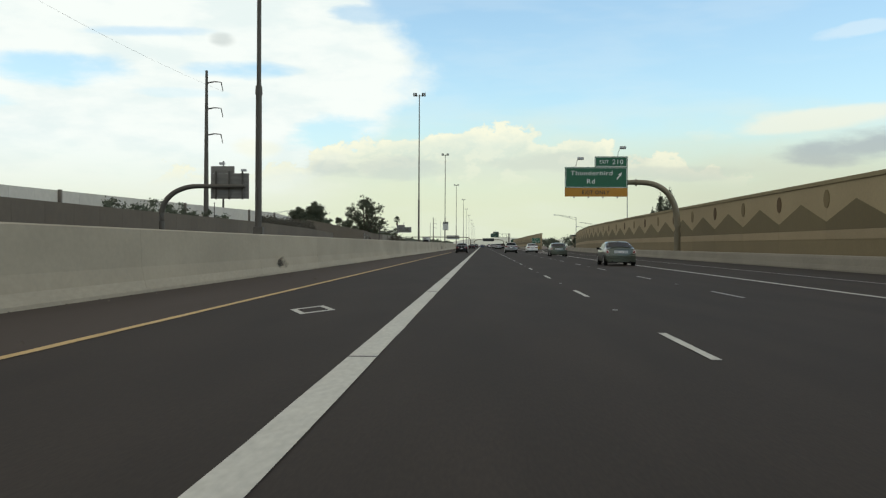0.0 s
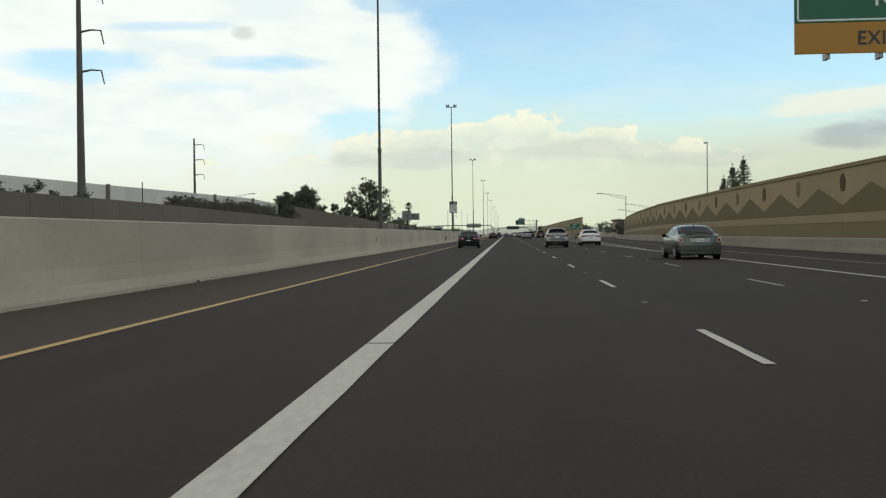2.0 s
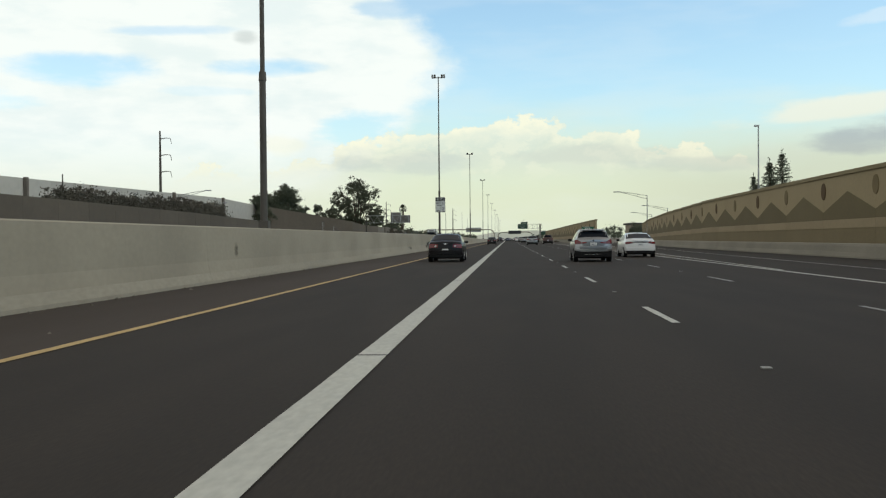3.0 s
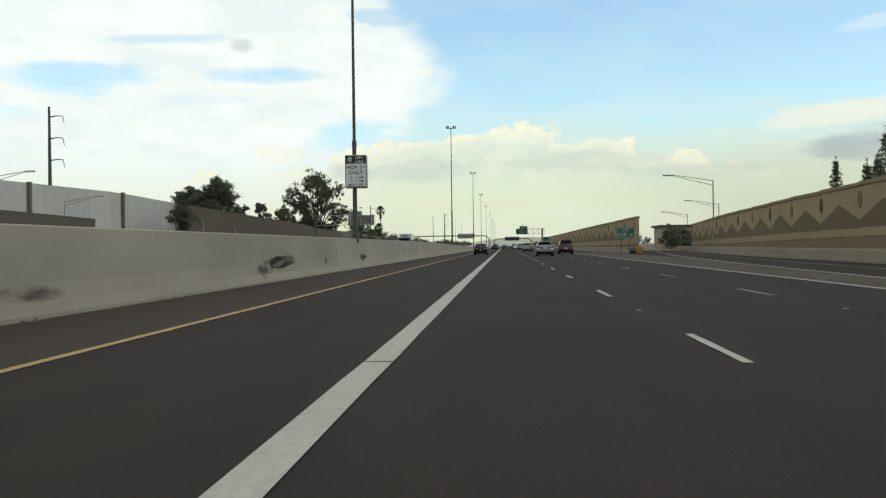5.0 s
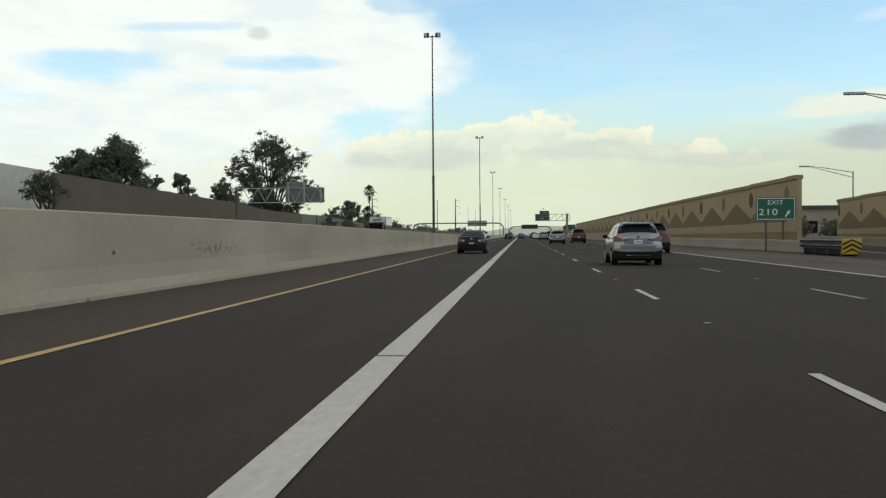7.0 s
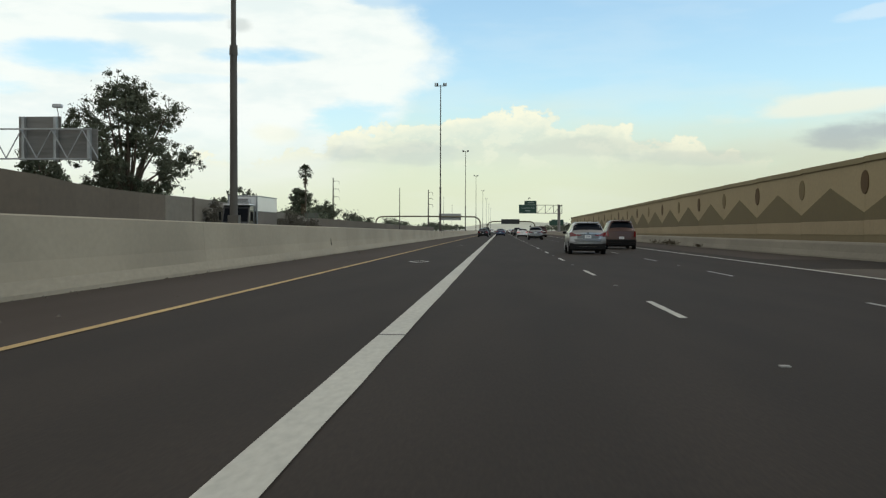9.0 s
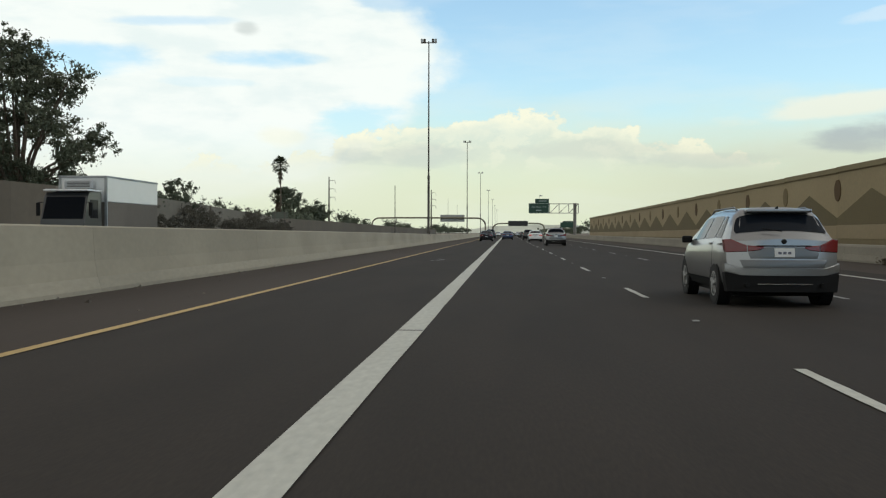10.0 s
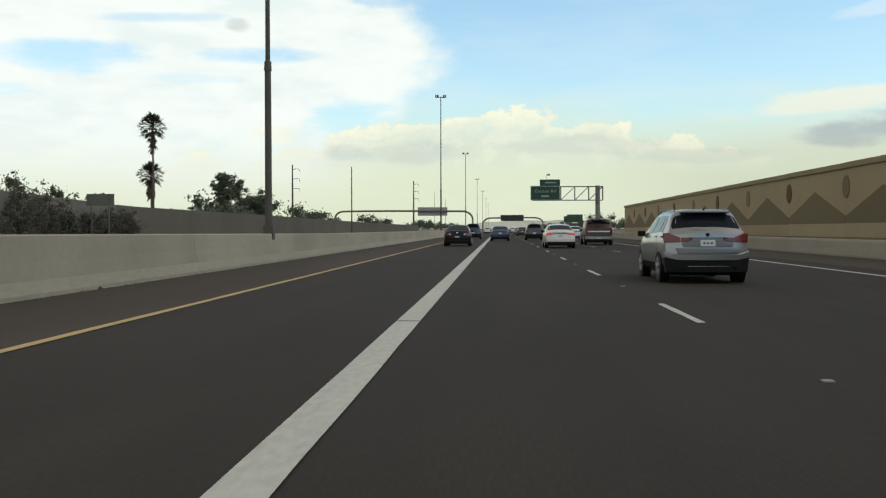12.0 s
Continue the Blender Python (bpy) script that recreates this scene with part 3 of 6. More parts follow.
for z, ya, yb in ((0.64, 192.3, 195.2), (0.70, 192.6, 196.0), (0.57, 192.4, 194.2)):
    rows = []
    bm = bmesh.new()
    for k in range(11):
        y = ya + (yb - ya) * k / 10
        zz = z + 0.07 * (y - 193.4) + 0.008 * math.sin(5 * y)
        h = 0.011 * math.sin(math.pi * (k + 0.6) / 11.2)
        rows.append([bm.verts.new((-6.72 - float(np.interp(q, [0.0, 0.08, 0.30, 0.62, 1.6], [0.0, 0.0, 0.07, 0.13, 0.17])) + 0.011, y, q)) for q in (zz - h, zz + h)])
    for a, b in zip(rows, rows[1:]):
        bm.faces.new((a[0], b[0], b[1], a[1]))
    part("scratch", bm, CONCRETE_TOE, median, "pale scratch through the rubber mark")

# grit and litter along the foot of the barrier
grit = tagged(new("roadside_grit"), "dark grit and small litter along the median shoulder", "debris", "", "stuff")
r = random.Random(91)
bm = bmesh.new()
for _ in range(1500):
    y = r.uniform(0, 470)
    x = -6.70 + abs(r.gauss(0, 0.16)) + (r.uniform(0, 2.4) if r.random() < 0.10 else 0.0)
    q = r.uniform(0.010, 0.034) * (1.8 if r.random() < 0.05 else 1.0)
    a = r.uniform(0, 6.28)
    pts = [bm.verts.new((x + q * 1.3 * math.cos(a + k * 2.094) * r.uniform(0.7, 1.3), y + q * 1.6 * math.sin(a + k * 2.094) * r.uniform(0.7, 1.3), 0.004)) for k in range(3)]
    tip = bm.verts.new((x, y, 0.004 + q * r.uniform(0.6, 1.3)))
    for k in range(3):
        bm.faces.new((pts[k], pts[(k + 1) % 3], tip))
part("grit", bm, GRIT, grit)


# ---- painted sound walls ----
PITCH = 9.144


def sound_wall(name, stops, y0, y1, zs, first, parent_label):
    """zs: foot, lower band, pale band, valley, peak, medallion centre, cap, top."""
    wall = setting(name, parent_label, "wall")
    foot, low, pale, valley, peak, disc, cap, top = zs
    grade = lambda yy: top_drop(name, yy)
    k = 0
    y = y0
    while y < y1 - 0.5:
        ye = min(y + PITCH, y1) if y > y0 or name.endswith("1") else y0 + 2.2
        p0, p1 = Vector((along(stops, y), y, 0)), Vector((along(stops, ye), ye, 0))
        way = (p1 - p0).normalized()
        out = Vector((-way.y, way.x, 0))  # towards the road
        long = (p1 - p0).length
        frame_m = Matrix((
            (way.x, -out.x, 0, p0.x), (way.y, -out.y, 0, p0.y), (0, 0, 1, grade((y + ye) / 2)), (0, 0, 0, 1)))

        def put(nm, bm, mt, label=""):
            ob = part(nm, bm, mt, wall, label)
            ob.matrix_basis = frame_m
            return ob

        g = 0.008
        put("wall_panel", boxed(g, long - g, 0.0, 0.30, foot, cap, 0.0), TAN)
        put("pale_band", boxed(g, long - g, -0.05, -0.002, low, pale, 0.012), TAN_PALE)
        put("brown_band", boxed(g, long - g, -0.03, -0.002, foot, low - 0.006, 0.0), BROWN_LOW)
        put("cap", boxed(0.0, long, -0.10, 0.40, cap, top, 0.03), CAP)
        mid = long / 2
        if long > 5:
            put("mountain_relief", prism([(g, pale + 0.004), (long - g, pale + 0.004), (long - g, valley), (mid, peak), (g, valley)], 0.032, "y", -0.034), BROWN, "brown stepped triangle in low relief")
        if y > y0 + 1:
            bm = bmesh.new()
            bmesh.ops.create_cone(bm, cap_ends=True, segments=22, radius1=0.56, radius2=0.54, depth=0.04, matrix=Matrix.Translation((0, -0.021, disc)) @ Matrix.Diagonal((0.86, 1, 1, 1)) @ Matrix.Rotation(radians(90), 4, "X"))
            put("medallion", bm, BROWN_DARK if (k + first) % 2 else BROWN_MID, "round brown medallion")
        k += 1
        y = ye
    return wall


def top_drop(name, y):
    return along([(280, 0.30), (310, 0.14), (335, 0.06), (430, -0.20), (520, -0.35)], y) if name.endswith("2") else along([(0, 0), (200, 0), (324, -0.75)], y)


sound_wall("sound_wall_1", WALL_1, 58.1 - 12 * PITCH, 324.0, (-0.9, 1.62, 2.16, 2.66, 3.86, 4.03, 4.88, 5.14), 0, "tan freeway sound wall with brown triangles and medallions")
WALL_2 = [(280, 18.9), (287, 18.76), (330, 18.0), (362, 17.87), (520, 17.9)]
sound_wall("sound_wall_2", WALL_2, 287.1, 518.0, (-0.4, 0.95, 1.62, 1.98, 3.30, 3.40, 4.28, 4.56), 1, "tan freeway sound wall with brown triangles and medallions beyond the exit")

# low barriers at the foot of the sound walls
foot_1 = setting("foot_barrier_1", "low grey concrete barrier below the sound wall", "barrier")
y = -75.0
while y < 322:
    barrier_piece(along(BARRIER_1, y), y, y + PIECE - 0.006, 0.76, 0.76, -1, foot_1, 0.45, along(BARRIER_1, y + PIECE), FOOT_CONCRETE)
    y += PIECE
foot_2 = setting("foot_barrier_2", "low grey concrete barrier beside the exit gore", "barrier")
BARRIER_2 = [(278, 17.1), (305, 16.4), (340, 15.45), (900, 15.4)]
y = 278.4
while y < 900:
    step = PIECE if y < 520 else PIECE * 8
    barrier_piece(along(BARRIER_2, y), y, y + step - 0.012, 0.72, 0.72, -1, foot_2, 0.45, along(BARRIER_2, y + step), FOOT_CONCRETE)
    y += step

# ---- far walls on the other side ----
far_a = setting("far_wall_1", "dull brown sound wall across the opposite lanes", "wall")
TOP_A = [(-75, 4.8), (100, 4.9), (160, 5.0), (211, 4.7), (248, 4.2)]
y = -75.0
while y < 247:
    ye = min(y + 6.08, 248)
    part("wall_panel", sloped_panel((-37.4, y), (-37.4, ye), along(TOP_A, y), along(TOP_A, ye)), FAR_BROWN, far_a)
    y += 6.1
far_b = setting("far_wall_2", "dull brown sound wall behind roadside bushes", "wall")
TOP_B = [(355, 10.4), (376, 7.8), (390, 6.2), (400, 5.7), (417, 5.4), (440, 4.9), (462, 4.2), (486, 3.6), (540, 3.5), (650, 3.1), (820, 2.8)]
LINE_B = [(355, -64.0), (385, -46.0), (420, -39.5), (470, -37.5), (900, -36.0)]
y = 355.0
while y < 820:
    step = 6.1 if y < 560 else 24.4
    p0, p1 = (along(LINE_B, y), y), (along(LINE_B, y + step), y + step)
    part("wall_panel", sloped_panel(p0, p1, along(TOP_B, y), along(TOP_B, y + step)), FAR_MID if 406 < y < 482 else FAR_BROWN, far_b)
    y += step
for y in (417.0, 447.8):
    x = along(LINE_B, y)
    part("post", boxed(x - 0.1, x + 0.2, y - 0.2, y + 0.2, -0.2, along(TOP_B, y) + 0.1, 0.04), FAR_POST, far_b)
far_c = setting("far_wall_3", "pale grey block wall with dark posts beyond a ramp", "wall")
TOP_C = [(60, 9.6), (148, 10.3), (250, 11.4), (342, 12.5), (390, 11.6)]
for k in range(36):
    y = 60 + 9.0 * k
    top = along(TOP_C, y)
    part("wall_panel", sloped_panel((-74.0, y), (-74.0, y + 8.97), top, along(TOP_C, y + 9.0)), FAR_PALE, far_c)
for y in (96, 168, 240, 307, 344.5):
    part("post", boxed(-74.0, -73.4, y - 0.35, y + 0.35, -0.2, along(TOP_C, y) + 0.15, 0.05), FAR_POST, far_c)


# ---- light poles in the median ----
def median_pole(y, label, x=-7.0):
    pole = thing("light_pole", x, y, 0, label, "light pole", "median light poles")
    bt = along(BARRIER_TOP, y)
    part("base_plate", boxed(-0.16, 0.19, -0.17, 0.17, bt - 0.22, bt + 0.28, 0.012), STEEL, pole, "dark steel foot clamped on the barrier")
    part("lower_shaft", tube([(0, 0, bt), (0, 0, 7.0)], [0.130, 0.115], 14), STEEL, pole, "", 40)
    part("upper_shaft", tube([(0, 0, 7.0), (0, 0, 21.1)], [0.088, 0.060], 12), STEEL, pole, "", 40)
    part("joint_collar", tube([(0, 0, 6.8), (0, 0, 7.12)], [0.140, 0.125], 14), STEEL, pole, "", 40)
    part("crossbar", tube([(-0.75, 0, 20.95), (0.75, 0, 20.95)], 0.05, 8), STEEL, pole)
    for sx in (-0.72, -0.44, 0.44, 0.72):
        bm = boxed(sx - 0.115, sx + 0.115, -0.20, 0.20, 20.90, 21.34, 0.05)
        part("floodlight", bm, LAMP_GREY if abs(sx) > 0.5 else STEEL, pole)
    return pole


for x, y in ((-7.18, 35.9), (-7.2, 127.7), (-6.98, 212.2), (-7.42, 320.3), (-7.04, 421.9), (-7.6, 533.0), (-7.7, 643.0), (-7.6, 775.0), (-7.6, 900.0), (-7.6, 1030.0), (-7.6, 1170.0)):
    median_pole(y, "tall brown steel light pole with twin floodlights on the median", x)

# ---- carpool sign on the median pole ----
sign = thing("carpool_sign", -6.83, 211.72, 0, "white and black carpool lane sign on the median pole", "road sign")
part("panel", boxed(-0.60, 0.60, -0.06, -0.03, 4.50, 6.28, 0.012), SIGN_WHITE, sign)
part("rear_panel", boxed(-0.62, 0.58, 0.42, 0.45, 4.46, 6.24, 0.012), DULL_ALU, sign, "grey back of a second sign panel")
for bx in ((-0.585, 0.585, 4.515, 4.545), (-0.585, -0.555, 4.545, 5.80), (0.555, 0.585, 4.545, 5.80)):
    part("border", boxed(bx[0], bx[1], -0.064, -0.0605, bx[2], bx[3]), SIGN_BLACK, sign)
part("header", boxed(-0.58, 0.58, -0.068, -0.061, 5.80, 6.25, 0.002), SIGN_BLACK, sign, "black header with a white diamond")
part("diamond", prism([(-0.32, 5.86), (-0.20, 6.03), (-0.32, 6.20), (-0.44, 6.03)], 0.004, "y", -0.073), SIGN_WHITE, sign)
part("diamond_heart", prism([(-0.32, 5.94), (-0.265, 6.03), (-0.32, 6.12), (-0.375, 6.03)], 0.003, "y", -0.0765), SIGN_BLACK, sign)
for text, zz, xx, hh, ww, mt in (("LEFT", 6.125, 0.20, 0.20, 0.40, SIGN_WHITE), ("LANE", 5.915, 0.20, 0.20, 0.44, SIGN_WHITE), ("HOV 2+", 5.60, 0.0, 0.30, 1.0, SIGN_BLACK), ("ONLY", 5.30, 0.0, 0.30, 0.80, SIGN_BLACK),
                                 ("6 - 9 AM", 5.04, 0.05, 0.19, 0.72, SIGN_BLACK), ("3 - 7 PM", 4.84, 0.05, 0.19, 0.72, SIGN_BLACK), ("MON - FRI", 4.64, 0.0, 0.19, 0.82, SIGN_BLACK)):
    lettering(text, hh, xx, -0.07 if mt is SIGN_WHITE else -0.062, zz, mt, sign, ww, "letter", 0.018 if hh > 0.25 else 0.008)
for zz in (4.8, 5.9):
    part("bracket", boxed(-0.34, 0.12, -0.03, 0.42, zz - 0.04, zz + 0.04, 0.008), GALV, sign)


# ---- overhead signs ----
def sign_lamp(parent, x, y, z):
    part("lamp_arm", tube([(x, y, z - 0.05), (x + 0.03, y - 0.12, z + 0.35), (x + 0.12, y - 0.45, z + 0.62), (x + 0.22, y - 0.75, z + 0.66)], 0.025, 6), STEEL, parent)
    part("sign_lamp", boxed(x + 0.06, x + 0.62, y - 1.05, y - 0.65, z + 0.56, z + 0.80, 0.05), LAMP_GREY, parent, "grey box lamp")


def arrow(x, z, size, y):
    """A slanting arrow that points up to the right."""
    pts = [(-0.09, -0.62), (0.09, -0.62), (0.09, 0.05), (0.26, -0.02), (0.0, 0.55), (-0.26, -0.02), (-0.09, 0.05)]
    c, s = math.cos(radians(-35)), math.sin(radians(-35))
    return prism([(x + size * (c * a - s * b), z + size * (s * a + c * b)) for a, b in pts], 0.008, "y", y - 0.008)


over = thing("overhead_exit_sign", 0, 87.2, 0, "green exit sign with yellow panel on a curved tan mast", "overhead sign")
part("mast", tube(*curved([(18.85, 0.55, 0.0), (18.85, 0.55, 3.0), (18.72, 0.55, 4.3), (18.35, 0.55, 5.4), (17.7, 0.55, 6.2), (16.8, 0.55, 6.72), (15.8, 0.55, 6.9), (14.5, 0.55, 6.92), (9.2, 0.55, 6.92)],
                  [0.30, 0.29, 0.28, 0.27, 0.26, 0.25, 0.24, 0.23, 0.18]), 14), TAN_STEEL, over, "curved tan tube mast", 40)
part("flange", tube([(15.05, 0.55, 6.91), (15.20, 0.55, 6.91)], 0.31, 14), TAN_STEEL, over)
part("foundation", boxed(18.45, 19.25, 0.1, 1.0, -0.05, 0.12, 0.02), CONCRETE, over)
part("main_panel", boxed(8.66, 14.28, 0.0, 0.05, 6.38, 8.26, 0.01), GREEN, over)
part("exit_only_panel", boxed(8.66, 14.28, 0.0, 0.05, 5.60, 6.375, 0.01), ORANGE, over, "amber yellow lower panel")
part("exit_tab", boxed(11.33, 14.28, 0.0, 0.05, 8.27, 9.22, 0.01), GREEN, over)
for x0, x1, z0, z1 in ((8.72, 14.22, 6.42, 8.21), (11.39, 14.22, 8.31, 9.17)):
    for bx in ((x0, x1, z0, z0 + 0.045), (x0, x1, z1 - 0.045, z1), (x0, x0 + 0.045, z0, z1), (x1 - 0.045, x1, z0, z1)):
        part("border", boxed(bx[0], bx[1], -0.004, 0.0005, bx[2], bx[3]), SIGN_WHITE, over)
lettering("Thunderbird", 0.57, 11.05, -0.004, 7.72, SIGN_WHITE, over, 3.75)
lettering("Rd", 0.60, 11.0, -0.004, 6.98, SIGN_WHITE, over, 0.72)
lettering("EXIT", 0.44, 12.18, -0.004, 8.72, SIGN_WHITE, over, 0.80)
lettering("210", 0.60, 13.40, -0.004, 8.73, SIGN_WHITE, over, 0.95)
lettering("EXIT ONLY", 0.48, 11.45, -0.004, 5.98, SIGN_BLACK, over, 2.45, "letter", 0.012)
part("arrow", arrow(13.56, 7.50, 0.66, 0.0), SIGN_WHITE, over)
for k in range(4):
    x = 9.5 + 1.3 * k
    part("bracket", boxed(x - 0.05, x + 0.05, 0.05, 0.36, 5.48, 8.3, 0.01), GALV, over)
sign_lamp(over, 9.65, 0.1, 8.28)
sign_lamp(over, 13.4, 0.1, 9.25)

back = thing("opposite_overhead_sign", 0, 100.3, 0, "grey back of an overhead sign above the opposite lanes", "overhead sign")
part("mast", tube(*curved([(-32.4, -0.5, 0.0), (-32.4, -0.5, 4.4), (-32.0, -0.5, 5.6), (-31.1, -0.5, 6.5), (-29.8, -0.5, 7.05), (-28.6, -0.5, 7.2), (-23.6, -0.5, 7.2)], [0.30, 0.29, 0.28, 0.27, 0.26, 0.24, 0.19]), 14), STEEL, back, "curved tube mast", 40)
part("panel", boxed(-27.35, -23.3, 0.0, 0.06, 5.92, 8.60, 0.01), DULL_ALU, back)
part("tab", boxed(-27.35, -24.85, 0.0, 0.06, 8.61, 9.35, 0.01), DULL_ALU, back)
for k in range(3):
    part("bracket", boxed(-26.8 + 1.4 * k, -26.68 + 1.4 * k, -0.30, 0.0, 5.85, 8.8, 0.01), STEEL, back)
for k in range(8):
    part("stiffener", boxed(-27.3, -23.35, -0.03, -0.004, 6.05 + 0.31 * k, 6.09 + 0.31 * k), DULL_ALU, back)
sign_lamp(back, -26.5, 0.9, 8.95)
sign_lamp(back, -24.2, 0.9, 8.25)

gate = thing("opposite_sign_gantry", 0, 350.0, 0, "steel truss gantry with grey sign backs over the opposite lanes", "overhead sign")
part("panel", boxed(-29.8, -24.6, 0.0, 0.06, 5.6, 7.6, 0.01), DULL_ALU, gate)
part("tab", boxed(-29.8, -27.0, 0.0, 0.06, 7.61, 8.4, 0.01), DULL_ALU, gate)
for zz in (5.6, 7.5):
    part("chord", boxed(-36.5, -24.8, -0.53, -0.45, zz, zz + 0.10, 0.01), GALV, gate)
for k in range(6):
    x = -36.4 + 2.0 * k
    part("brace", tube([(x, -0.49, 5.7), (x + 1.0, -0.49, 7.5)], 0.04, 6), GALV, gate)
    part("brace", tube([(x + 1.0, -0.49, 7.5), (x + 2.0, -0.49, 5.7)], 0.04, 6), GALV, gate)
part("post", tube([(-36.3, -0.49, 0.0), (-36.3, -0.49, 7.6)], 0.16, 12), STEEL, gate, "", 40)
for k in range(6):
    part("stiffener", boxed(-29.75, -24.65, -0.03, -0.004, 5.75 + 0.31 * k, 5.79 + 0.31 * k), DULL_ALU, gate)
for x, top in ((-29.35, 8.35), (-27.25, 8.35), (-25.05, 7.62)):
    part("sign_beam", boxed(x - 0.09, x + 0.09, -0.40, -0.034, 5.52, top, 0.015), GALV, gate, "pale upright beam behind the sign")
sign_lamp(gate, -27.6, 0.9, 8.4)

gantry = thing("sign_gantry", 0, 535.0, 0, "steel truss gantry with green direction sign above the outer lanes", "overhead sign")
part("panel", boxed(5.9, 10.35, -0.60, -0.54, 5.48, 7.66, 0.01), GREEN_DULL, gantry)
part("exit_tab", boxed(7.3, 10.35, -0.60, -0.54, 7.67, 8.62, 0.01), GREEN_DULL, gantry)
for bx in ((5.95, 10.3, 5.53, 5.59), (5.95, 10.3, 7.55, 7.61), (5.95, 6.01, 5.53, 7.61), (10.24, 10.3, 5.53, 7.61)):
    part("border", boxed(bx[0], bx[1], -0.604, -0.5995, bx[2], bx[3]), DULLER_WHITE, gantry)
lettering("Cactus Rd", 0.62, 8.15, -0.604, 6.88, DULLER_WHITE, gantry, 3.2)
part("text_bar", boxed(7.5, 8.7, -0.606, -0.5995, 5.98, 6.22), DULLER_WHITE, gantry)
part("text_bar", boxed(8.1, 9.8, -0.606, -0.5995, 8.05, 8.25), DULLER_WHITE, gantry)
for dy in (-0.45, 0.45):
    for zz in (5.5, 7.55):
        part("chord", boxed(6.2, 16.85, dy - 0.06, dy + 0.06, zz - 0.06, zz + 0.06, 0.01), DULL_ALU, gantry)
    for k in range(5):
        x = 6.3 + 2.1 * k
        part("upright", boxed(x - 0.05, x + 0.05, dy - 0.04, dy + 0.04, 5.5, 7.55), DULL_ALU, gantry)
        part("brace", tube([(x, dy, 5.5), (x + 2.1, dy, 7.55)], 0.05, 6), DULL_ALU, gantry)
    part("upright", boxed(16.75, 16.85, dy - 0.04, dy + 0.04, 5.5, 7.55), DULL_ALU, gantry)
part("post", tube([(16.05, 0, 0.0), (16.05, 0, 7.7)], 0.36, 14), DULL_ALU, gantry, "", 40)
part("foundation", boxed(15.6, 16.5, -0.5, 0.5, -0.05, 0.15, 0.03), CONCRETE, gantry)
sign_lamp(gantry, 8.2, -0.5, 8.62)

arch = thing("opposite_arch_sign", 0, 690.0, 0, "tube arch with grey sign back over the opposite lanes", "overhead sign")
part("arch_tube", tube(*curved([(-7.1, 0, 0.2), (-7.1, 0, 4.2), (-7.7, 0, 5.6), (-9.1, 0, 6.5), (-11.0, 0, 6.7), (-48.0, 0, 6.7), (-50.0, 0, 5.9), (-50.7, 0, 4.2), (-50.7, 0, 0.0)], 0.30), 12), TAN_STEEL, arch, "", 40)
part("panel", boxed(-24.4, -15.1, 0.35, 0.42, 5.3, 8.0, 0.01), ALU, arch)
arch = thing("message_board_arch", 0, 765.0, 0, "tube arch with dark electronic message board over the road", "overhead sign")
part("arch_tube", tube(*curved([(-5.2, 0, 0.0), (-5.2, 0, 3.3), (-4.5, 0, 4.5), (-3.2, 0, 5.2), (-1.5, 0, 5.4), (14.0, 0, 5.5), (16.2, 0, 5.3), (17.6, 0, 4.6), (18.2, 0, 3.4), (18.2, 0, 0.0)], 0.30), 12), TAN_STEEL, arch, "", 40)
part("board", boxed(1.8, 10.6, -0.7, -0.3, 4.3, 6.5, 0.03), SIGN_BLACK, arch, "dark message board")
part("board_frame", boxed(1.7, 10.7, -0.29, -0.22, 4.2, 6.6, 0.02), ALU, arch)

exit_sign = thing("exit_sign", 0, 286.0, 0, "green exit number sign on two posts at the gore", "road sign")
part("panel", boxed(15.94, 18.36, -0.03, 0.01, 1.92, 3.36, 0.01), GREEN, exit_sign)
for bx in ((15.99, 18.31, 1.97, 2.01), (15.99, 18.31, 3.27, 3.31), (15.99, 16.03, 1.97, 3.31), (18.27, 18.31, 1.97, 3.31)):
    part("border", boxed(bx[0], bx[1], -0.034, -0.0295, bx[2], bx[3]), SIGN_WHITE, exit_sign)
lettering("EXIT", 0.38, 17.13, -0.033, 3.04, SIGN_WHITE, exit_sign, 0.94)
lettering("210", 0.57, 16.68, -0.033, 2.45, SIGN_WHITE, exit_sign, 1.14)
part("arrow", arrow(17.88, 2.37, 0.46, -0.032), SIGN_WHITE, exit_sign)
for x in (16.55, 17.60):
    part("post", boxed(x - 0.05, x + 0.05, 0.012, 0.10, 0.0, 3.3, 0.008), STEEL, exit_sign)

# ---- crash cushion at the gore ----
cushion = thing("crash_cushion", 16.95, 271.5, 0, "crash cushion with black and yellow chevron nose and steel rails", "crash cushion")
part("nose", boxed(-0.46, 0.46, 0.0, 0.12, 0.08, 0.84, 0.05), NOSE_YELLOW, cushion, "bright yellow nose panel")
for k in range(3):
    z0 = 0.10 + 0.23 * k
    for sx in (-1, 1):
        pts = [(0.0, z0 + 0.18), (0.0, z0 + 0.30), (sx * 0.44, z0 + 0.06), (sx * 0.44, z0 - 0.06)]
        pts = [(a, min(max(b, 0.10), 0.82)) for a, b in pts]
        part("chevron", prism(pts, 0.004, "y", -0.005), SIGN_BLACK, cushion)
part("core", boxed(-0.32, 0.32, 0.14, 6.6, 0.05, 0.42, 0.02), BLACK_TRIM, cushion)
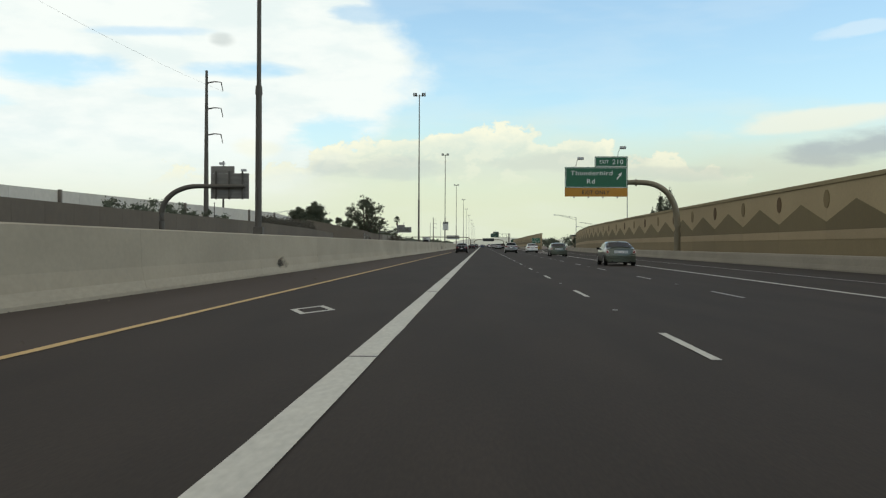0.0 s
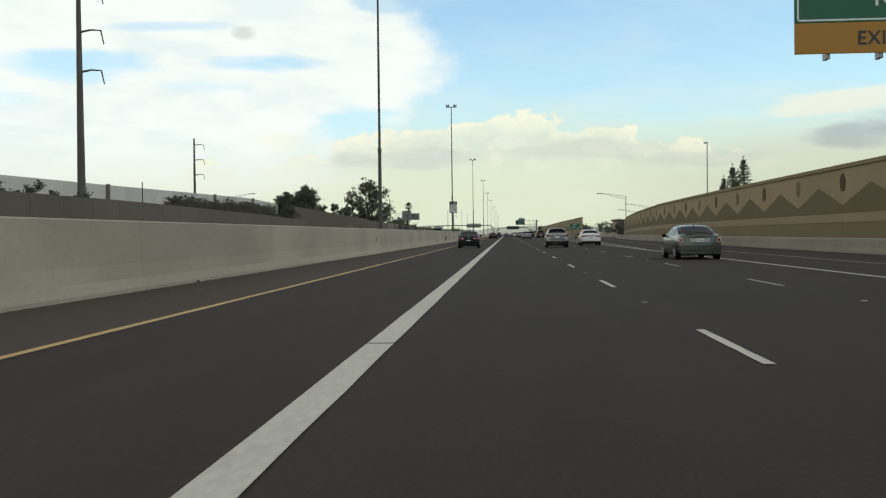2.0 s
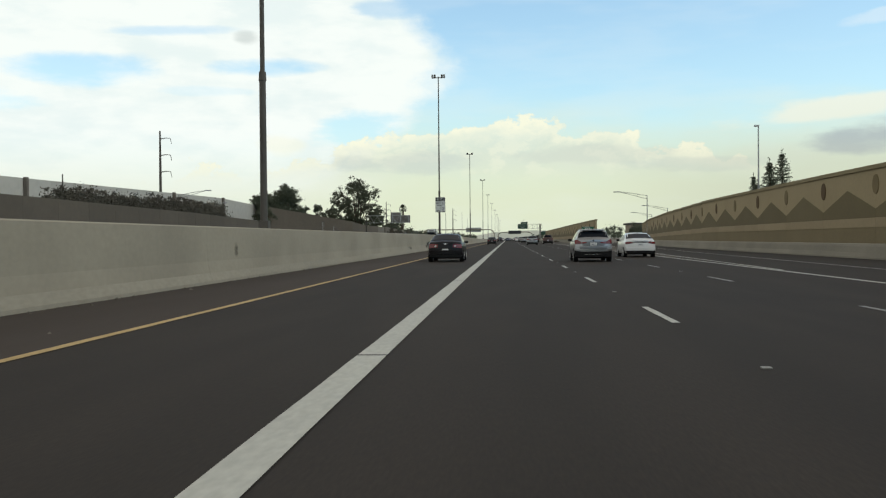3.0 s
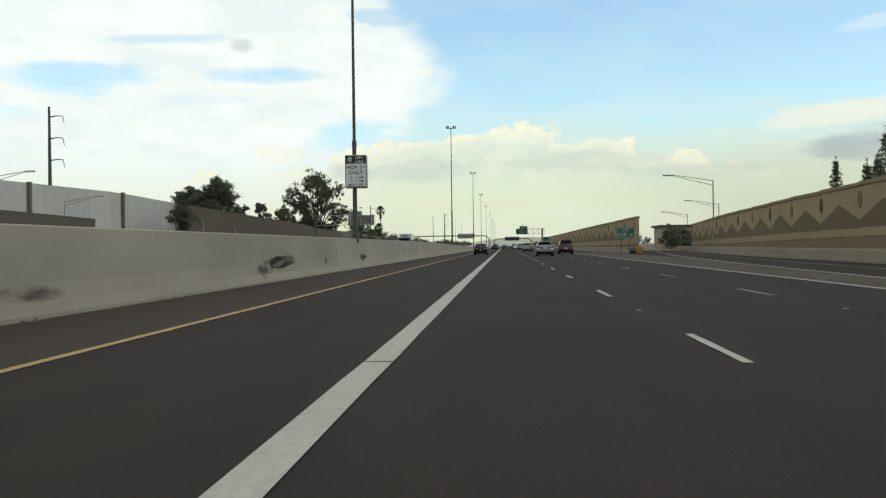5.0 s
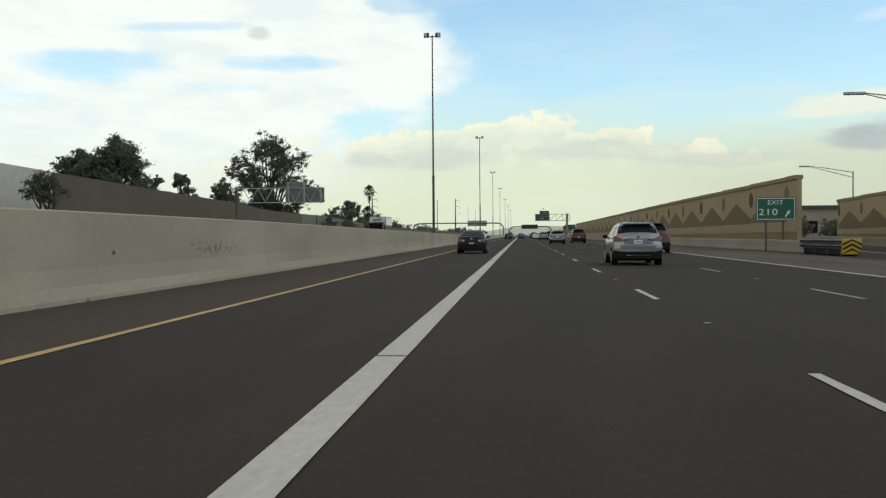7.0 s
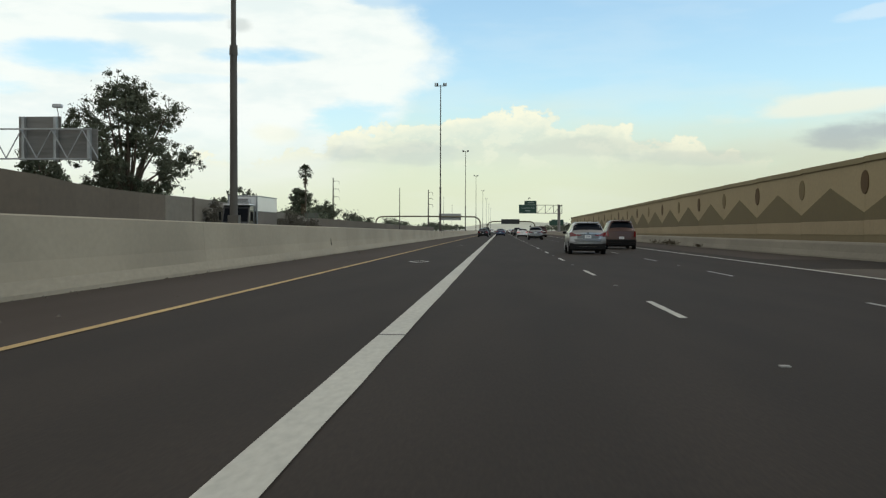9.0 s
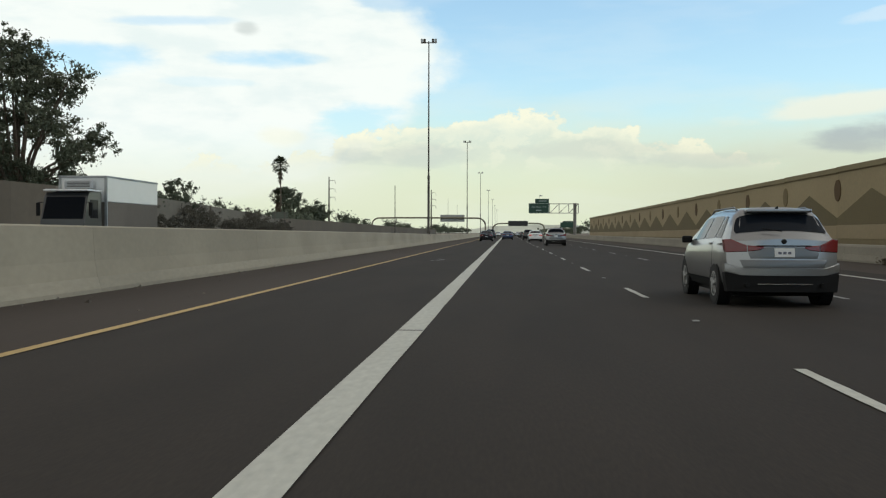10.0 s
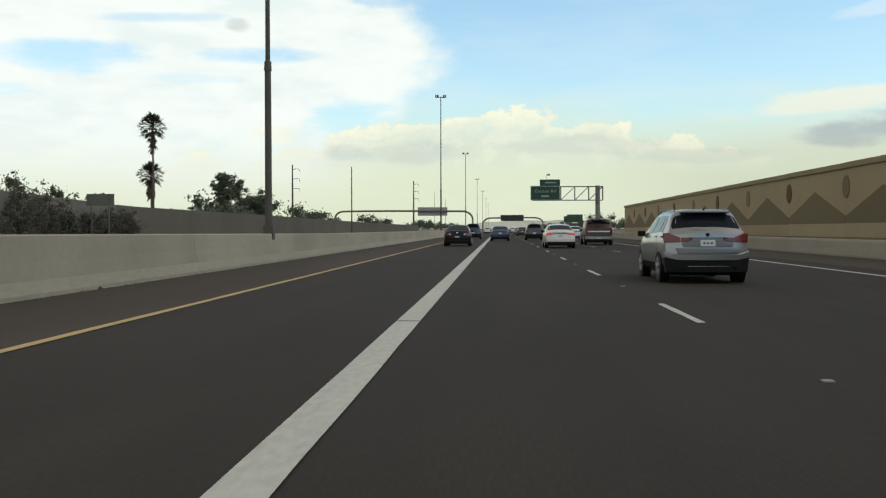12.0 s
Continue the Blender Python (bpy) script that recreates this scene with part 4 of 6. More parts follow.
for sx in (-1, 1):
    for k in range(3):
        ya = 0.15 + 2.2 * k
        prof = [(0.40, 0.34), (0.47, 0.42), (0.47, 0.49), (0.40, 0.56), (0.40, 0.60), (0.47, 0.67), (0.47, 0.74), (0.40, 0.82)]
        bm = bmesh.new()
        lo = [bm.verts.new((sx * (a + 0.012 * k), ya, b)) for a, b in prof]
        hi = [bm.verts.new((sx * (a + 0.012 * k), ya + 2.35, b)) for a, b in prof]
        for j in range(len(prof) - 1):
            bm.faces.new((lo[j], lo[j + 1], hi[j + 1], hi[j]))
        bmesh.ops.solidify(bm, geom=bm.faces[:], thickness=0.008)
        part("corrugated_rail", bm, GALV, cushion, "bright galvanised rail")
for k in range(4):
    part("diaphragm", boxed(-0.38, 0.38, 0.5 + 2.0 * k, 0.58 + 2.0 * k, 0.0, 0.78, 0.01), STEEL, cushion)


# ---- street lamps on the ramp ----
def ramp_lamp(x, y, h, reach):
    lamp = thing("street_lamp", x, y, 0, "grey street lamp with a long braced arm beside a ramp", "street lamp", "ramp street lamps")
    part("pole", tube([(0, 0, 0), (0, 0, h)], [0.13, 0.085], 12), GALV, lamp, "", 40)
    part("arm", tube([(0, 0, h - 0.12), (-reach * 0.5, 0, h + 0.45), (-reach * 0.82, 0, h + 0.72)], [0.05, 0.045, 0.04], 8), GALV, lamp)
    part("lower_arm", tube([(0, 0, h - 0.75), (-reach * 0.5, 0, h + 0.12), (-reach * 0.82, 0, h + 0.67)], [0.045, 0.04, 0.035], 8), GALV, lamp)
    part("strut", tube([(-reach * 0.3, 0, h - 0.24), (-reach * 0.3, 0, h + 0.22)], 0.025, 6), GALV, lamp)
    part("lamp_head", boxed(-reach - 0.1, -reach * 0.80, -0.16, 0.16, h + 0.60, h + 0.80, 0.06), LAMP_GREY, lamp)
    part("foundation", boxed(-0.3, 0.3, -0.3, 0.3, -0.1, 0.1, 0.02), CONCRETE, lamp)


ramp_lamp(29.4, 290.4, 9.65, 6.6)
ramp_lamp(43.2, 350.0, 8.8, 6.6)
ramp_lamp(46.5, 400.0, 8.3, 6.4)
ramp_lamp(-58.6, 266.5, 9.7, -6.2)
ramp_lamp(-67.5, 306.0, 9.0, -6.4)
tall = thing("light_mast", 35.0, 226.0, 0, "slim grey light mast behind the sound wall", "light pole")
part("shaft", tube([(0, 0, 0), (0, 0, 15.9)], [0.16, 0.08], 10), GALV, tall, "", 40)
part("lamp_head", boxed(-0.55, 0.1, -0.15, 0.15, 15.85, 16.1, 0.05), LAMP_GREY, tall)


# ---- power line poles ----
def power_pole(x, y, h, arm):
    pole = thing("power_pole", x, y, 0, "tall steel power pole with three insulator arms", "power pole", "power poles")
    part("shaft", tube([(0, 0, 0), (0, 0, h)], [0.55, 0.24], 12), STEEL, pole, "", 40)
    for k in range(3):
        z = h * (0.93 - 0.145 * k)
        part("arm", tube([(0, 0, z), (arm * 0.55, 0, z + 0.25), (arm, 0, z + 0.15)], [0.16, 0.11, 0.07], 8), STEEL, pole)
        part("insulator", tube([(arm, 0, z + 0.15), (arm + 0.35, 0, z - 1.5)], [0.10, 0.07], 8), STEEL, pole)
    return pole


power_pole(-49.5, 175.0, 33.0, 2.7)
power_pole(-97.4, 363.0, 32.7, 3.0)
power_pole(-88.0, 800.0, 29.0, 3.0)
power_pole(-44.8, 905.0, 27.0, 2.6)
def power_wire(a, b, sag):
    wire = thing("power_wire", *a, "thin dark sagging power line wire", "wire", "power wires")
    d = Vector(b) - Vector(a)
    part("strand", tube([d * (k / 24) + Vector((0, 0, -4 * sag * (k / 24) * (1 - k / 24))) for k in range(25)], 0.011, 4), GALV, wire)


power_wire((-46.45, 175.0, 29.2), (-46.0, 5.0, 30.2), 2.6)
for x, y, h in ((-31.0, 597.0, 14.5), (-64.0, 232.0, 11.0), (-46.0, 1092.0, 28.5), (-46.0, 1234.0, 27.0)):
    p = thing("slim_pole", x, y, 0, "slim dark roadside pole", "pole", "slim poles")
    part("shaft", tube([(0, 0, 0), (0, 0, h)], [0.16, 0.10], 8), STEEL, p)
    part("cap", tube([(0, 0, h), (0, 0, h + 0.25)], [0.14, 0.05], 8), STEEL, p)


# ---- trees ----
def leaf_cloud(bm, centre, radius, count, size, r, flat=0.8):
    """Small leaf blades scattered in a clump."""
    for _ in range(count):
        d = Vector((r.gauss(0, 1), r.gauss(0, 1), r.gauss(0, 1)))
        d = d.normalized() * radius * min(1.7, abs(r.gauss(0.0, 0.72)))
        c = centre + Vector((d.x, d.y, d.z * flat))
        u = Vector((r.gauss(0, 1), r.gauss(0, 1), r.gauss(0, 1))).normalized()
        w = u.orthogonal().normalized()
        s = size * r.uniform(0.6, 1.4)
        vs = [bm.verts.new(c + q) for q in (-u * s, w * s * 0.45, u * s, -w * s * 0.45)]
        bm.faces.new(vs)


def broad_tree(x, y, height, spread, trunk_h, clumps, per, size, seed, label, material, lean=0.0, airy=1.0):
    r = random.Random(seed)
    tree = thing("tree", x, y, 0, label, "tree")
    part("trunk", tube([(0, 0, -0.1), (0.15, 0, trunk_h * 0.6), (0.1 + lean * 0.3, 0, trunk_h)], [height * 0.030, height * 0.022, height * 0.018], 9), BARK, tree)
    crown = bmesh.new()
    top = height - trunk_h
    for k in range(clumps):
        q = 2 * math.pi * (k * 0.618 % 1.0) + r.uniform(-0.3, 0.3)
        f = (k + 0.5) / clumps
        zz = trunk_h * 0.8 + top * (0.10 + 0.90 * f) * r.uniform(0.85, 1.0)
        reach = spread * math.sqrt(max(0.05, 1 - (2 * f - 0.95) ** 2)) * r.uniform(0.35, 1.0)
        c = Vector((math.cos(q) * reach + lean * f, math.sin(q) * reach, zz))
        root = Vector((0.1 + lean * 0.2, 0, trunk_h * r.uniform(0.55, 1.0)))
        mid = root.lerp(c, 0.55) + Vector((0, 0, -0.06 * top))
        part("limb", tube([root, mid, c], [height * 0.010, height * 0.006, height * 0.002], 5, None, False), BARK, tree)
        rad = spread * r.uniform(0.16, 0.34) * airy
        leaf_cloud(crown, c, rad, per, size, r)
        for _ in range(3):
            off = Vector((r.uniform(-1, 1), r.uniform(-1, 1), r.uniform(-0.7, 0.9))) * rad * 1.15
            leaf_cloud(crown, c + off, rad * 0.45, per // 4, size * 0.9, r)
    part("crown", crown, material, tree)
    return tree


def lobed_tree(x, y, height, spread, trunk_h, lobes, clumps, per, size, seed, label, material, lobe=0.34):
    """A tree whose boughs fork into separate lobes of foliage, with sky between them."""
    r = random.Random(seed)
    tree = thing("tree", x, y, 0, label, "tree")
    fork = Vector((0.15, 0.0, trunk_h))
    part("trunk", tube([(0, 0, -0.1), (0.2, 0.1, trunk_h * 0.55), fork], [height * 0.024, height * 0.019, height * 0.016], 9), BARK, tree)
    crown = bmesh.new()
    for k in range(lobes):
        f = (k + 0.5) / lobes
        q = 2 * math.pi * (k * 0.618 % 1.0) + r.uniform(-0.4, 0.4)
        out = spread * (0.35 + 0.65 * math.sin(math.pi * min(1.0, 0.16 + 0.78 * f))) * r.uniform(0.55, 0.95) * (0.45 if f > 0.85 else 1.0)
        if k % 3 == 0 and f < 0.8:
            out *= 0.4
        c = Vector((math.cos(q) * out, math.sin(q) * out, trunk_h + (height - trunk_h) * (0.06 + 0.84 * f) * r.uniform(0.9, 1.04)))
        bend = fork.lerp(c, 0.5) + Vector((r.uniform(-0.5, 0.5), r.uniform(-0.5, 0.5), 0.05 * height))
        part("bough", tube([fork, bend, c], [height * 0.011, height * 0.007, height * 0.003], 6, None, False), BARK, tree)
        rad = spread * lobe * r.uniform(0.75, 1.2)
        for j in range(clumps):
            d = Vector((r.gauss(0, 1), r.gauss(0, 1), r.gauss(0, 0.75))).normalized() * rad * r.uniform(0.35, 1.0)
            tip = c + d
            small = rad * r.uniform(0.22, 0.40)
            leaf_cloud(crown, tip, small, per, size, r)
            if j % 2 == 0:
                tube([c, c.lerp(tip, 0.6) + Vector((0, 0, -0.1)), tip], [height * 0.0028, height * 0.002, height * 0.001], 4, crown, False)
        for j in range(clumps // 2):
            d = Vector((r.gauss(0, 1), r.gauss(0, 1), r.gauss(0, 0.8))).normalized() * rad * r.uniform(0.85, 1.08)
            tube([c, c + d * 0.6, c + d], [height * 0.002, height * 0.0015, height * 0.001], 4, crown, False)
            leaf_cloud(crown, c + d, rad * 0.17, per // 3, size * 0.9, r)
    part("crown", crown, material, tree)
    return tree


lobed_tree(-49.6, 418, 22.4, 9.0, 3.6, 33, 14, 105, 0.17, 27, "tall airy eucalyptus tree behind the brown wall", LEAF, 0.28)
lobed_tree(-65.2, 378.5, 18.3, 4.7, 3.4, 22, 18, 150, 0.19, 12, "dense dark green tree behind the brown wall", LEAF_DARK, 0.52)
lobed_tree(-71.6, 379.5, 16.6, 4.2, 3.4, 20, 18, 150, 0.19, 13, "dense dark green tree beside a taller one", LEAF_DARK, 0.52)
lobed_tree(-60.2, 381, 12.4, 3.4, 4.0, 6, 10, 110, 0.22, 24, "low dense tree beside the taller ones", LEAF_DARK, 0.42)
lobed_tree(-56.3, 384, 13.0, 2.9, 4.0, 13, 10, 70, 0.18, 14, "low sparse tree behind the brown wall", LEAF, 0.34)
lobed_tree(-55.4, 405, 12.4, 3.3, 4.0, 15, 12, 100, 0.18, 34, "small round tree behind the brown wall", LEAF, 0.42)
broad_tree(-54.0, 424, 9.5, 3.6, 2.5, 11, 150, 0.28, 15, "low bushy tree behind the brown wall", LEAF, 0, 1.0)
lobed_tree(-76.0, 656, 17.4, 6.0, 4.0, 18, 14, 110, 0.24, 16, "ragged roadside tree beyond the palms", LEAF_DARK, 0.36)
lobed_tree(-65.5, 650, 10.6, 6.0, 3.0, 10, 14, 160, 0.28, 17, "low spreading tree beyond the palms", LEAF_DARK, 0.50)
broad_tree(-40.0, 439.5, 8.4, 2.2, 3.0, 16, 150, 0.16, 18, "small bushy tree above the brown wall", LEAF_DARK, 0, 1.2)
broad_tree(-41.8, 442.0, 7.8, 2.0, 3.0, 13, 150, 0.16, 19, "small bushy tree above the brown wall", LEAF_DARK, 0, 1.2)
for k, (x, y, h, sp) in enumerate(((-41.2, 433, 6.2, 2.2), (-41.4, 446, 5.8, 2.0), (-65.8, 354, 11.9, 2.2), (-64.2, 353.5, 11.3, 1.9))):
    broad_tree(x, y, h, sp, h * (0.66 if h > 10 else 0.45), 14, 150, 0.16, 40 + k, "bushy shrub along the brown wall", LEAF, 0, 1.2)
for k, (x, y, h, sp) in enumerate(((-41.0, 117, 6.9, 2.1), (-41.0, 122, 7.4, 2.4), (-41.2, 128.5, 7.6, 2.3), (-41.0, 134, 6.9, 2.0), (-41.0, 147, 6.9, 1.9), (-41.0, 108, 7.0, 2.0), (-41.0, 157, 6.5, 1.6), (-41.2, 140, 6.5, 1.8))):
    broad_tree(x, y, h, sp, h * 0.5, 8, 110, 0.16, 60 + k, "small dark tree peeking over the brown wall", LEAF_DARK, 0, 1.2)


def conifer(x, y, h, spread, seed):
    """A spire of spaced whorls: bare-based boughs that carry foliage towards their tips, with sky between the tiers."""
    r = random.Random(seed)
    tree = thing("conifer", x, y, 0, "dark airy conifer behind the sound wall", "tree", "conifers")
    part("trunk", tube([(0, 0, -0.1), (0.1, 0, h * 0.5), (0, 0, h)], [h * 0.016, h * 0.010, 0.03], 8), BARK, tree)
    crown = bmesh.new()
    tiers = max(11, int(h * 1.15))
    for k in range(tiers):
        f = k / tiers
        z = h * (0.22 + 0.76 * f)
        for j in range(6):
            q = j * 1.047 + k * 0.62 + r.uniform(-0.25, 0.25)
            reach = (spread * (1 - f) ** 0.85 + 0.30) * r.uniform(0.55, 1.08)
            root, tip = Vector((0, 0, z)), Vector((math.cos(q) * reach, math.sin(q) * reach, z + 0.12 * reach - r.uniform(0, 0.25)))
            tube([root, root.lerp(tip, 0.5) + Vector((0, 0, -0.08 * reach)), tip], [0.05, 0.035, 0.015], 4, crown, False)
            for g in (0.22, 0.45, 0.68, 0.88, 1.02):
                leaf_cloud(crown, root.lerp(tip, g) + Vector((0, 0, r.uniform(-0.35, 0.2))), 0.30 + 0.20 * (1 - f), 12, 0.15, r, 0.85)
    leaf_cloud(crown, Vector((0, 0, h)), 0.3, 24, 0.17, r, 1.6)
    part("crown", crown, LEAF_DARK, tree)


conifer(56.7, 302.0, 17.4, 4.3, 1)
conifer(59.6, 303.2, 19.4, 4.6, 2)
conifer(54.6, 304.0, 13.0, 2.6, 3)
conifer(61.4, 318.0, 14.8, 3.0, 4)
conifer(64.6, 347.0, 17.2, 2.6, 5)


def palm(x, y, h, crown_r, seed, skirt):
    r = random.Random(seed)
    tree = thing("palm_tree", x, y, 0, "tall fan palm with a dry skirt under its crown", "palm tree", "palms")
    part("trunk", tube([(0, 0, -0.1), (0.1, 0, h * 0.5), (0.0, 0, h)], [0.24, 0.17, 0.15], 10), PALM_BARK, tree)

    def frond(q, rise, long, mt, nm, foot=h):
        """A stalk with a fan of narrow blades at its end."""
        bm = bmesh.new()
        way = Vector((math.cos(q) * math.cos(rise), math.sin(q) * math.cos(rise), math.sin(rise)))
        side = Vector((-math.sin(q), math.cos(q), 0))
        root = Vector((0, 0, foot))
        hub = root + way * long * 0.48 + Vector((0, 0, -0.05 * long))
        tube([root, root.lerp(hub, 0.5) + Vector((0, 0, 0.03 * long)), hub], [0.035, 0.028, 0.02], 5, bm, False)
        for j in range(17):
            s = (j - 8) / 8
            tip = hub + (way * (1 - 0.5 * abs(s)) + side * s * 0.85) * long * 0.55 + Vector((0, 0, -long * (0.03 + 0.09 * abs(s)) * r.uniform(0.4, 1.6)))
            mid = hub.lerp(tip, 0.5) + Vector((0, 0, 0.05 * long))
            w = side.lerp(way, abs(s)) * 0.085
            a, b, c, d = bm.verts.new(hub), bm.verts.new(mid + w), bm.verts.new(mid - w), bm.verts.new(tip)
            bm.faces.new((a, b, d, c))
        part(nm, bm, mt, tree)

    for k in range(44):
        f = k / 44
        frond(k * 2.4 + r.uniform(-0.2, 0.2), radians(-48 + 132 * f), crown_r * r.uniform(0.85, 1.12), FROND, "frond")
    for k in range(skirt):
        frond(k * 2.4, radians(r.uniform(-86, -66)), crown_r * r.uniform(0.55, 0.85), FROND_DEAD, "dry_frond", h - 0.25 - 2.0 * k / max(skirt, 1))


palm(-44.2, 512.0, 14.7, 2.05, 5, 10)
palm(-45.0, 513.5, 8.5, 2.0, 6, 34)

for k, (x, y, h, sp) in enumerate(((-48.6, 483, 7.2, 3.0), (-46.8, 489, 6.2, 2.6), (-50.0, 476, 6.6, 2.6), (-45.0, 497, 5.4, 2.2))):
    broad_tree(x, y, h, sp, h * 0.3, 12, 150, 0.15, 120 + k, "dense oleander bush behind the brown wall", LEAF, 0, 1.35)
# oleander hedge and shrubs along the walls across the opposite lanes
r = random.Random(31)
for k in range(18):
    y = 180.5 + 2.9 * k
    broad_tree(-40.6 + r.uniform(-0.3, 0.3), y, 5.8 if k == 0 else 6.8 + r.uniform(-0.15, 0.15), 1.9 + r.uniform(-0.2, 0.3), 2.2, 20, 190, 0.13, 140 + k, "brown-green oleander in a hedge behind the brown wall", LEAF_DUSTY, 0, 1.45)
for k, (x, y, h, sp) in enumerate(((-38.2, 420.5, 5.3, 1.7), (-38.3, 424.0, 4.6, 1.4), (-38.0, 428.3, 3.3, 0.8), (-37.9, 431.6, 3.1, 0.7), (-37.8, 436.5, 4.5, 1.8), (-37.6, 440.5, 4.7, 1.9), (-37.5, 444.4, 4.4, 1.7), (-37.2, 452.5, 2.9, 1.6), (-37.1, 456.5, 3.1, 1.7),
                                   (-37.0, 462.5, 4.5, 2.0), (-36.9, 466.5, 4.2, 1.9), (-36.8, 470.5, 3.0, 1.5), (-36.8, 475.0, 2.8, 1.5), (-36.8, 479.5, 2.9, 1.6), (-36.7, 484.0, 2.9, 1.6))):
    broad_tree(x, y, h, sp, h * 0.22, 14, 210, 0.10, 160 + k, "dark dusty shrub in front of the block wall", LEAF_DUSTY, 0, 1.35)
r = random.Random(55)
for x, y, sp in ((15.0, 367.5, 0.42), (15.05, 369.0, 0.55), (14.95, 370.8, 0.36), (15.0, 376.5, 0.40), (15.1, 358.0, 0.3)):
    weed = thing("dry_weed", x, y, 0, "dry brown weeds at the foot of the barrier", "weeds", "roadside weeds")
    bm = bmesh.new()
    leaf_cloud(bm, Vector((0, 0, sp * 0.45)), sp, 150, 0.07, r, 0.5)
    part("stalk", bm, WEED, weed)
low_sign = thing("road_sign", -35.2, 474.0, 0, "dull green-grey back of a small sign before the wall", "road sign")
part("panel", boxed(-1.3, 1.3, 0.0, 0.06, 3.35, 4.42, 0.01), GREEN_GREY, low_sign)
for x in (-0.8, 0.8):
    part("post", boxed(x - 0.06, x + 0.06, -0.08, -0.002, 0.0, 4.35), FAR_POST, low_sign)

speed = thing("road_sign", -30.7, 259.8, 0, "grey back of a small upright sign beside the opposite lanes", "road sign")
part("panel", boxed(-0.32, 0.32, 0.0, 0.03, 3.45, 4.42, 0.01), FAR_POST, speed)
part("post", boxed(-0.04, 0.04, -0.06, -0.002, 0.0, 4.3), GALV, speed)
warn = thing("road_sign", -31.5, 274.7, 0, "dark back of a diamond warning sign beside the opposite lanes", "road sign")
part("panel", prism([(0, 1.95), (0.97, 2.92), (0, 3.89), (-0.97, 2.92)], 0.03, "y", 0.0), FAR_POST, warn)
part("post", boxed(-0.05, 0.05, -0.07, -0.002, 0.0, 3.7), GALV, warn)

# ---- buildings and distance ----
shop = thing("low_building", 62.0, 392.0, 0, "low tan building with a dark flat roof beyond the ramp", "building")
part("wall", boxed(-24, 20, -6, 6, 0, 5.0), STUCCO, shop)
part("roof", boxed(-24.6, 20.6, -6.6, 6.6, 5.0, 5.5, 0.05), ROOF_DARK, shop)
for k in range(7):
    part("window", boxed(-20 + 5.2 * k, -17.6 + 5.2 * k, -6.05, -6.0, 1.0, 3.0, 0.01), GLASS, shop)
for k, (x, h) in enumerate(((38.0, 4.9), (41.2, 4.3), (45.0, 3.4), (49.0, 3.0))):
    broad_tree(x, 374 + (k % 3) * 4, h, 2.4, 0.5, 18, 170, 0.20, 80 + k, "dark green hedge shrub beyond the ramp", LEAF_DARK, 0, 1.3)
board = thing("roadside_sign", 25.0, 700.0, 0, "dull green roadside sign on two posts far ahead", "road sign")
part("panel", boxed(-3.0, 3.0, 0.0, 0.08, 3.3, 5.2, 0.02), GREEN_DULL, board, "dull green panel")
part("tab", boxed(-2.0, 3.0, 0.0, 0.08, 5.21, 5.75, 0.02), GREEN_DULL, board)
for x in (-2.0, 2.0):
    part("post", boxed(x - 0.1, x + 0.1, 0.09, 0.25, 0, 5.4), STEEL, board)

woods = tagged(new("far_trees"), "distant line of dark roadside trees", "trees", "", "stuff")
r = random.Random(7)
for side in (-1, 1):
    bm = bmesh.new()
    for k in range(60):
        y = 560 + 20 * k + r.uniform(-8, 8)
        x = side * r.uniform(48, 78) if side < 0 else r.uniform(40, 75)
        h = r.uniform(5.5, 9.5) if side < 0 else r.uniform(5.0, 8.2)
        for j in range(7):
            leaf_cloud(bm, Vector((x + r.uniform(-3.2, 3.2), y + r.uniform(-3, 3), h * r.uniform(0.25, 0.82))), h * 0.24, 80, 0.42, r)
    part("crowns", bm, LEAF_DARK, woods)

hills = setting("backdrop_hills", "hazy blue-grey hills on the horizon", "hills")
bm = bmesh.new()
pts = []
for k in range(80):
    x = -2000 + 50 * k
    h = 10 + 14 * noise.noise((x * 0.0035, 3.1, 0)) + 9 * noise.noise((x * 0.014, 7.7, 0)) + 16 * math.exp(-((x - 120) / 260) ** 2)
    pts.append((bm.verts.new((x, 3300, -2)), bm.verts.new((x, 3420, max(3, h)))))
for (a0, b0), (a1, b1) in zip(pts, pts[1:]):
    bm.faces.new((a0, a1, b1, b0))
part("ridge", bm, HILL, hills)


